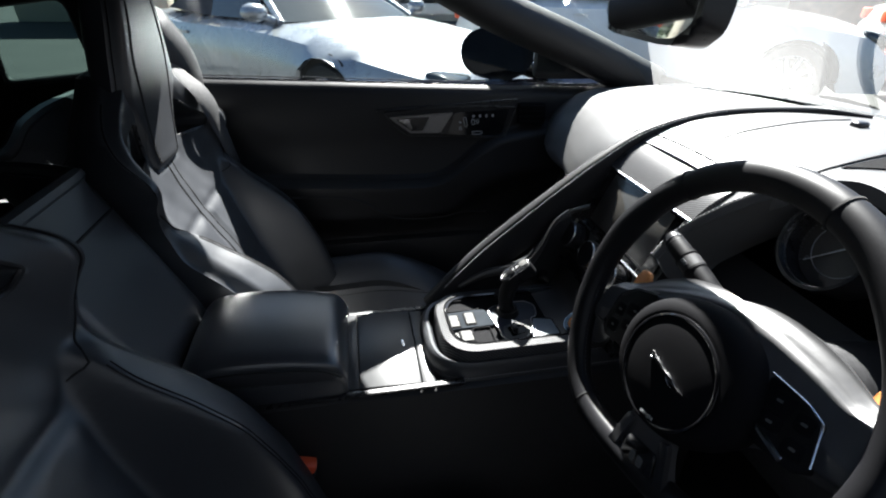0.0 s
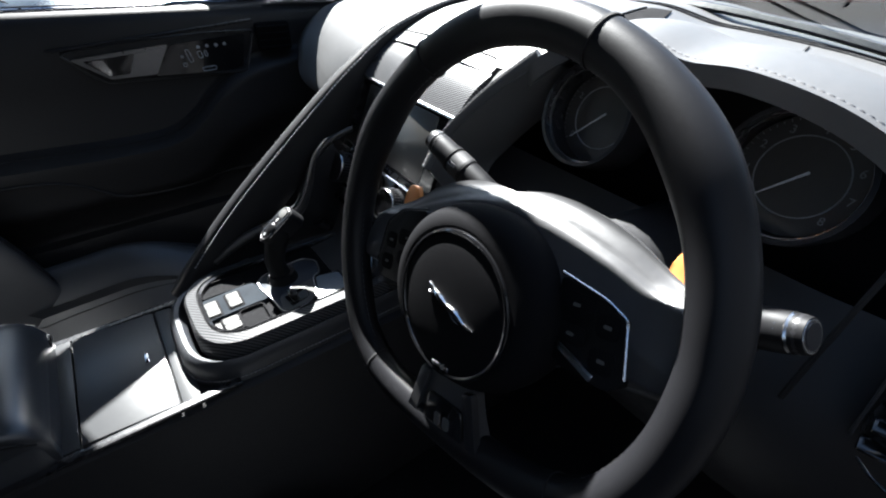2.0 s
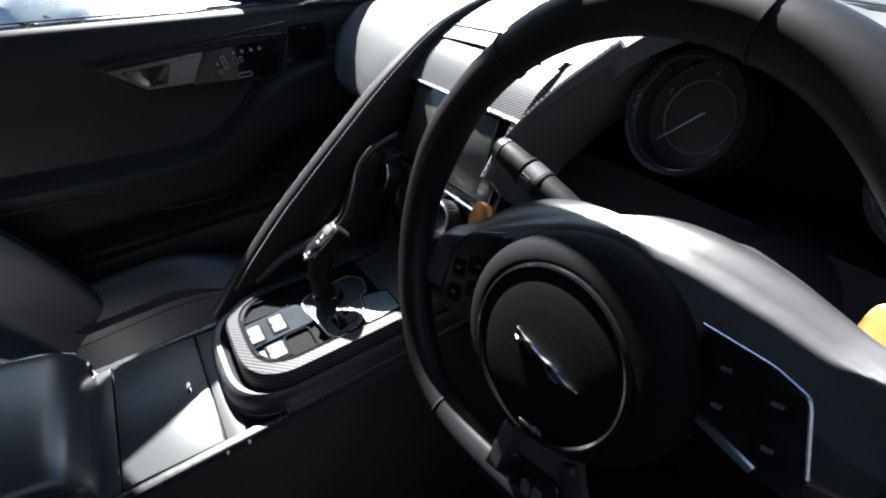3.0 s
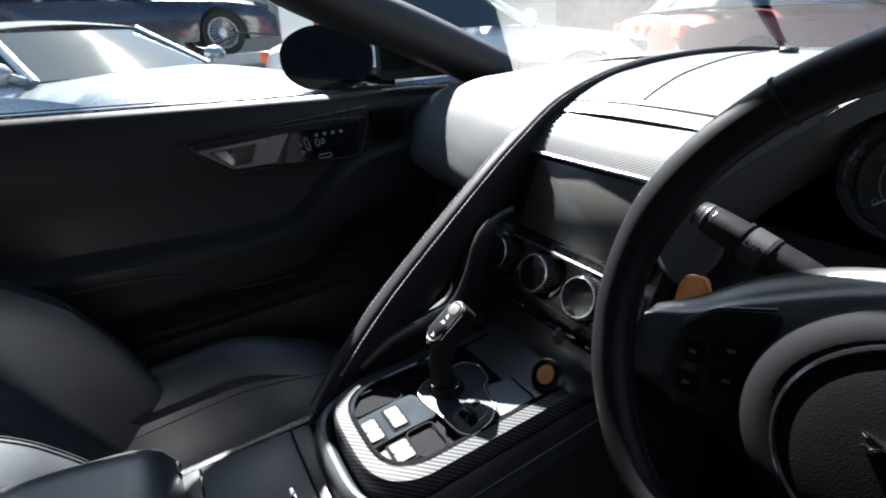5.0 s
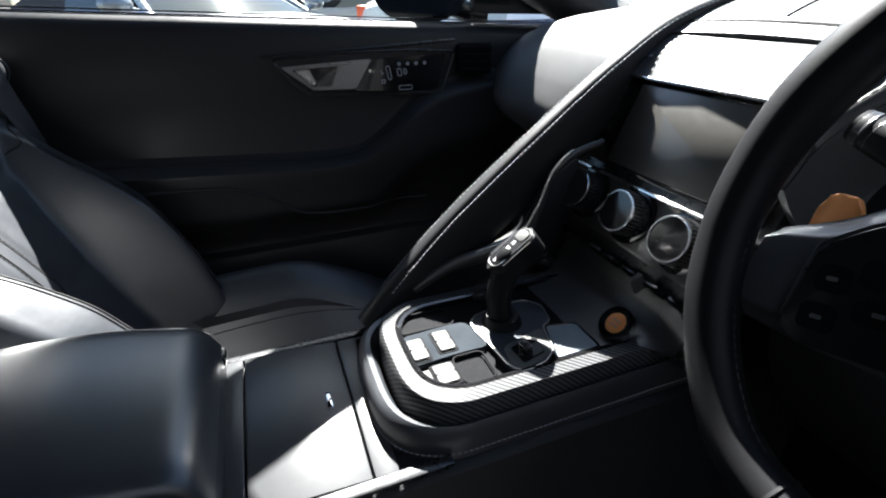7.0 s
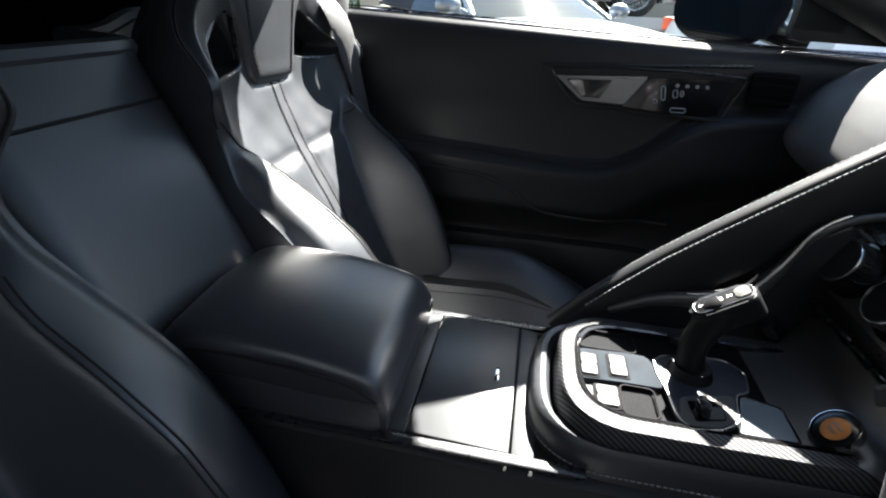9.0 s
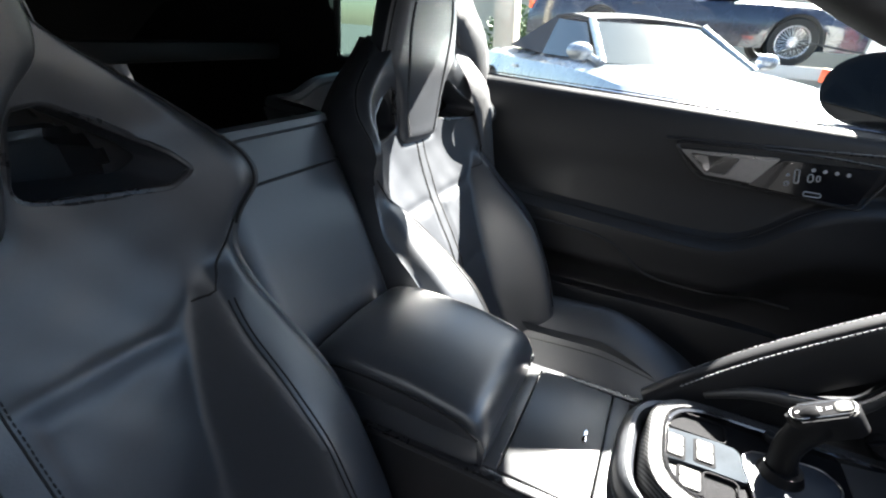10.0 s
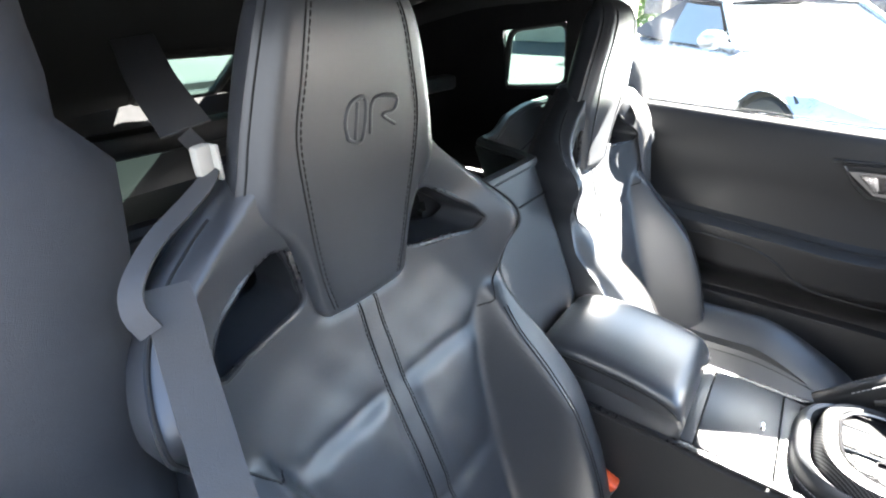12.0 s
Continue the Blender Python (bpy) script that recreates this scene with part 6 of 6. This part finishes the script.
def build_car(name, label, m, paint, tops, widths, cabin, wheels, r=0.32, soft_top=None, lamp=None, wire=False, spokes=10):
    """A parked car. Its nose points along local +x; tops: (x, height) along the bonnet and tail line; widths: (x, half width);
    cabin: x and height of the screen base, screen top, roof end and rear glass end."""
    car = thing(name, label, "car", "parked cars")
    car.matrix_world = m
    xs, zs = [p[0] for p in tops], [p[1] for p in tops]
    wx, ws = [p[0] for p in widths], [p[1] for p in widths]
    x0, x1 = xs[0], xs[-1]
    sec = []
    n = 48
    for k in range(n + 1):
        x = x0 + (x1 - x0) * k / n
        h, w = curve_at(x, xs, zs), curve_at(x, wx, ws)
        low = 0.22
        cut = 0.0
        for c in wheels:
            d = abs(x - c)
            if d < r * 1.12:
                cut = max(cut, math.sqrt((r * 1.12) ** 2 - d * d) + r - low)
        loop = []
        for y, z in ((1.0, 0.0), (1.03, 0.35), (1.02, 0.62), (0.96, 0.86), (0.80, 0.96), (0.4, 1.0), (0, 1.01)):
            zz = max(low + (h - low) * z, low + cut) if z < 0.8 else low + (h - low) * z
            loop.append((y * w, zz))
        full = [(y, z) for y, z in loop] + [(-y, z) for y, z in reversed(loop[:-1])]
        sec.append([Vector((x, y, z)) for y, z in full])
    part("body", loft(sec, closed=True), paint, car)
    for c in wheels:
        for s in (1, -1):
            part("wheel_arch", tube([Vector((c + r * 1.1 * math.cos(a), s * curve_at(c, wx, ws) * 0.93, r + r * 1.1 * math.sin(a))) for a in (math.pi * k / 16 for k in range(17))], 0.05, 8, up=(0, 1, 0)), TYRE, car)
            build_road_wheel(car, (c, s * (curve_at(c, wx, ws) - 0.1), r), r, spokes=spokes, wire=wire, side=s)
    (bx, bz), (tx, tz), (ex, ez), (rx, rz) = cabin
    w = curve_at(bx, wx, ws) * 0.80
    wt = w * 0.78
    glassm = GLASS_DARK
    def quad(a, b, c, d, name, mat, thick=0.012, nu=8, nv=6, bulge=0.0):
        f = lambda u, v: a.lerp(b, u).lerp(d.lerp(c, u), v) + Vector((bulge * math.sin(math.pi * u), 0, 0.0))
        return part(name, sheet(f, nu, nv, thick), mat, car)
    V = Vector
    quad(V((bx, -w, bz)), V((bx, w, bz)), V((tx, wt, tz)), V((tx, -wt, tz)), "windscreen", PALE_GLASS, bulge=0.16)
    quad(V((rx, -w, rz)), V((rx, w, rz)), V((ex, wt, ez)), V((ex, -wt, ez)), "rear_window", soft_top or glassm, bulge=-0.06)
    roof = lambda u, v: V((tx + (ex - tx) * u, (2 * v - 1) * wt, tz + (ez - tz) * u + 0.03 * math.sin(math.pi * v) + 0.03 * math.sin(math.pi * u)))
    part("roof", sheet(roof, 12, 10, 0.02), soft_top or paint, car)
    for s in (1, -1):
        mid = bx + (rx - bx) * 0.55
        quad(V((bx - 0.12, s * w * 1.01, bz)), V((mid, s * w * 1.02, bz)), V((mid - 0.02 if mid < ex else ex + 0.1, s * wt * 1.01, (tz + ez) / 2)), V((tx - 0.05, s * wt * 1.01, tz - 0.02)), "side_window", PALE_GLASS)
        quad(V((mid, s * w * 1.02, bz)), V((rx, s * w * 1.0, rz)), V((ex, s * wt * 1.0, ez)), V((mid, s * wt, (tz + ez) / 2)), "rear_quarter", soft_top or glassm)
        part("pillar", tube([V((bx, s * w, bz - 0.01)), V((tx, s * wt, tz + 0.01))], 0.03, 8), paint, car)
        mirror = V((bx - 0.05, s * (w + 0.17), bz + 0.07))
        rings = [[mirror + V((0.06 * t, 0.10 * q * math.cos(a), 0.065 * q * math.sin(a))) for a in (2 * math.pi * k / 16 for k in range(16))] for t, q in ((-1, 0.8), (-0.8, 1), (0.2, 0.95), (0.8, 0.6), (1, 0.15))]
        part("wing_mirror", loft(rings), paint, car)
        part("mirror_arm", tube([V((bx - 0.05, s * w * 1.0, bz)), mirror], 0.025, 8), paint, car)
        part("door_handle", box((0.15, 0.02, 0.03), (rx * 0.35 + bx * 0.65 - 0.65, s * curve_at(rx * 0.35 + bx * 0.65 - 0.65, wx, ws) * 0.995, bz - 0.13), bevel=0.006), paint, car)
        hx = x1 - 0.22
        part("headlamp", box((0.25, 0.3, 0.12), (hx, s * curve_at(hx, wx, ws) * 0.72, curve_at(hx, xs, zs) - 0.07), (0, 12, s * -14), bevel=0.04, seg=3), PALE_GLASS, car)
        part("tail_lamp", box((0.12, 0.26, 0.13), (x0 + 0.05, s * curve_at(x0 + 0.06, wx, ws) * 0.78, curve_at(x0 + 0.1, xs, zs) - 0.12), bevel=0.02), lamp or RED_PLASTIC, car)
        part("wiper", tube([V((bx + 0.02, s * 0.1 - 0.3, bz + 0.02)), V((bx - 0.03, s * 0.1 + 0.25, bz + 0.055))], 0.008, 6), TYRE, car)
    part("bumper", tube(spline([V((x1 - 0.15, -curve_at(x1 - 0.15, wx, ws), 0.42)), V((x1 + 0.02, -0.4, 0.42)), V((x1 + 0.03, 0.4, 0.42)), V((x1 - 0.15, curve_at(x1 - 0.15, wx, ws), 0.42))], 16), 0.07, 10), paint, car)
    return car


PALE_GLASS = material("pale_car_glass", (0.022, 0.03, 0.033), 0.05, vary=0.1, wear=0.02, spec=0.9)
GLASS_DARK = material("dark_car_glass", (0.03, 0.035, 0.04), 0.06, vary=0.1, coat=1.0, wear=0.02, spec=1.0)


def build_outside():
    # silver open car parked at an angle, its nose towards this car
    th = -50.0
    front = Vector((-0.104, 3.0, 0))
    head = Vector((math.cos(radians(th)), math.sin(radians(th)), 0))
    left = Vector((-head.y, head.x, 0))
    origin = front - head * 1.30 + left * 0.80
    build_car("silver_convertible", "silver convertible with a dark cloth hood, parked nose-in", pose(*origin, 0, 0, th), SILVER_PAINT,
              [(-2.3, 0.58), (-2.2, 0.75), (-1.6, 0.84), (-0.6, 0.835), (0.55, 0.825), (1.3, 0.75), (1.9, 0.64), (2.2, 0.52), (2.3, 0.40)],
              [(-2.3, 0.6), (-2.0, 0.82), (-1.2, 0.9), (0, 0.9), (1.3, 0.9), (1.9, 0.78), (2.3, 0.45)],
              [(0.62, 0.81), (0.08, 1.105), (-0.6, 1.13), (-1.25, 0.85)], (-1.29, 1.30), 0.30, soft_top=HOOD_CLOTH)
    # dark blue open car on a trailer
    build_car("dark_blue_car", "dark blue classic car with wire wheels on a trailer", pose(-0.1, 8.9, 0.77, 0, 0, 4), NAVY_PAINT,
              [(-2.4, 0.62), (-2.3, 0.78), (-1.4, 0.86), (0.4, 0.86), (1.4, 0.84), (2.1, 0.74), (2.3, 0.6)],
              [(-2.4, 0.7), (-2.0, 0.86), (0, 0.9), (1.5, 0.88), (2.3, 0.72)],
              [(0.62, 0.86), (0.1, 1.22), (-0.7, 1.24), (-1.35, 0.88)], (-1.25, 1.40), 0.32, soft_top=HOOD_CLOTH, wire=True, spokes=18)
    trailer = thing("trailer", "flat car trailer with pale side rail", "trailer", at=(0.2, 8.6, 0))
    part("deck", box((5.4, 2.0, 0.1), (0, 0, 0.71), (0, 0, 4), bevel=0.01), TIMBER, trailer)
    part("side_rail", box((5.6, 0.06, 0.16), (0.05, -1.02, 0.72), (0, 0, 4), bevel=0.01), STONE_GREY, trailer)
    for x in (-0.4, 0.4):
        build_road_wheel(trailer, (x - 0.4, -0.75, 0.3), 0.3, side=-1)
    part("strap", tube([Vector((0.6, -1.0, 0.8)), Vector((1.3, -1.0, 1.08)), Vector((1.9, -1.0, 1.0))], 0.015, 6), WEBBING, trailer)
    # white saloon ahead on the far side
    build_car("white_saloon", "white saloon car parked across the car park", pose(3.45, 4.87, 0, 0, 0, -35), WHITE_PAINT,
              [(-2.15, 0.7), (-2.05, 0.9), (-1.3, 0.97), (0.5, 0.95), (1.3, 0.88), (1.9, 0.76), (2.15, 0.55)],
              [(-2.15, 0.7), (-1.7, 0.86), (0, 0.9), (1.4, 0.88), (2.15, 0.62)],
              [(0.85, 0.95), (0.15, 1.36), (-0.95, 1.38), (-1.55, 0.98)], (-1.25, 1.35), 0.32)
    # two cars facing away beyond the bonnet
    build_car("pale_estate", "white car with many-spoked alloy wheels", pose(8.6, 3.9, 0, 0, 0, -38), WHITE_PAINT,
              [(-2.15, 0.7), (-2.05, 0.9), (-1.3, 0.97), (0.5, 0.97), (1.3, 0.92), (1.9, 0.8), (2.15, 0.6)],
              [(-2.15, 0.7), (-1.7, 0.86), (0, 0.9), (1.4, 0.88), (2.15, 0.65)],
              [(0.85, 0.97), (0.25, 1.42), (-1.2, 1.44), (-1.75, 1.0)], (-1.3, 1.35), 0.34)
    build_car("red_hatchback", "red car with silver alloy wheels", pose(7.29, 2.54, 0, 0, 0, -35), RED_PAINT,
              [(-2.0, 0.7), (-1.9, 0.9), (-1.3, 0.95), (0.5, 0.95), (1.3, 0.9), (1.8, 0.78), (2.0, 0.6)],
              [(-2.0, 0.7), (-1.6, 0.84), (0, 0.88), (1.4, 0.86), (2.0, 0.62)],
              [(0.8, 0.95), (0.2, 1.40), (-1.2, 1.42), (-1.7, 1.0)], (-1.25, 1.25), 0.33)
    bonnet = sheet(lambda u, v: Vector((0.88 + 1.25 * u, (2 * v - 1) * (0.78 - 0.12 * u * u), 0.865 - 0.22 * u * u - 0.10 * (2 * v - 1) ** 4 - 0.02 * (1 - u))), 20, 20, 0.02)
    tagged(link_mesh("car_bonnet", bonnet, NAVY_PAINT), "dark glossy bonnet beyond the windscreen", "bonnet", kind="structure")
    # building: post, walls and hedge behind
    post = thing("post", "pale stone gate post beside the parked car", "post", at=(-2.55, 7.2, 0))
    part("shaft", box((0.32, 0.32, 2.6), (0.02, 0, 1.3), (0, -4, 0), bevel=0.02), STONE, post)
    part("cap", box((0.42, 0.42, 0.12), (-0.15, 0, 2.64), (0, -4, 0), bevel=0.03), STONE, post)
    bm = box((26, 0.4, 5.0), (4, 16, 2.5), bevel=0.02)
    tagged(link_mesh("backdrop", bm, STONE), "pale sunlit building front behind the cars", "building", kind="structure")
    bm = box((0.4, 30, 4.0), (15, 0, 2.0), bevel=0.02)
    tagged(link_mesh("backdrop", bm, BRICK), "brown brick wall ahead of the car", "building", kind="structure")
    # unseen dark wall, added to hold back light through the driver's window
    bm = box((9, 0.25, 3.2), (0, -2.3, 1.6), bevel=0.02)
    tagged(link_mesh("wall_blocker", bm, SHADE_WALL), "dark slate-grey unseen wall, added to cut light from the driver's side", "wall", kind="structure")
    sign = thing("sign_board", "red and white board standing by the trailer", "sign", at=(2.35, 7.6, 0))
    part("white_panel", box((0.5, 0.03, 0.7), (0, 0, 1.2), (0, 4, 0), bevel=0.005), WHITE_PAINT, sign)
    part("red_panel", box((0.28, 0.03, 1.0), (0.42, 0, 1.15), (0, 6, 0), bevel=0.005), RED_PAINT, sign)
    part("leg", box((0.04, 0.04, 0.9), (0.0, 0.02, 0.45), bevel=0.005), STONE_GREY, sign)
    part("leg", box((0.04, 0.04, 0.9), (0.4, 0.02, 0.45), bevel=0.005), STONE_GREY, sign)
    rng = random.Random(4)
    bm = bmesh.new()
    for k in range(2600):
        c = Vector((-4.2 + 3.0 * rng.random(), 10.5 + 1.4 * rng.random(), 0))
        c.z = 0.1 + 1.5 * rng.random() ** 0.8 * (0.7 + 0.3 * math.sin(3 * c.x))
        a, b = Vector((rng.uniform(-1, 1), rng.uniform(-1, 1), rng.uniform(-1, 1))) * 0.07, Vector((rng.uniform(-1, 1), rng.uniform(-1, 1), rng.uniform(-1, 1))) * 0.05
        bm.faces.new([bm.verts.new(p) for p in (c - a, c + b, c + a, c - b)])
    tagged(link_mesh("hedge", bm, LEAF, smooth=False), "green leafy hedge behind the silver car", "hedge", kind="stuff")


build_ground()
build_floor()
build_roof()
build_windows()
build_bulkhead()
build_console()
build_armrest()
build_selector()
build_lever()
build_dash()
build_dials()
build_wheel()
build_stalks()
build_door()
build_driver_door()
build_mirrors()
build_seat("driver_seat", -0.357, -1, "black leather high-backed driver's sports seat with stitched seams")
build_seat("passenger_seat", 0.352, 1, "black leather high-backed passenger sports seat, partly sunlit")
build_belts()
build_outside()
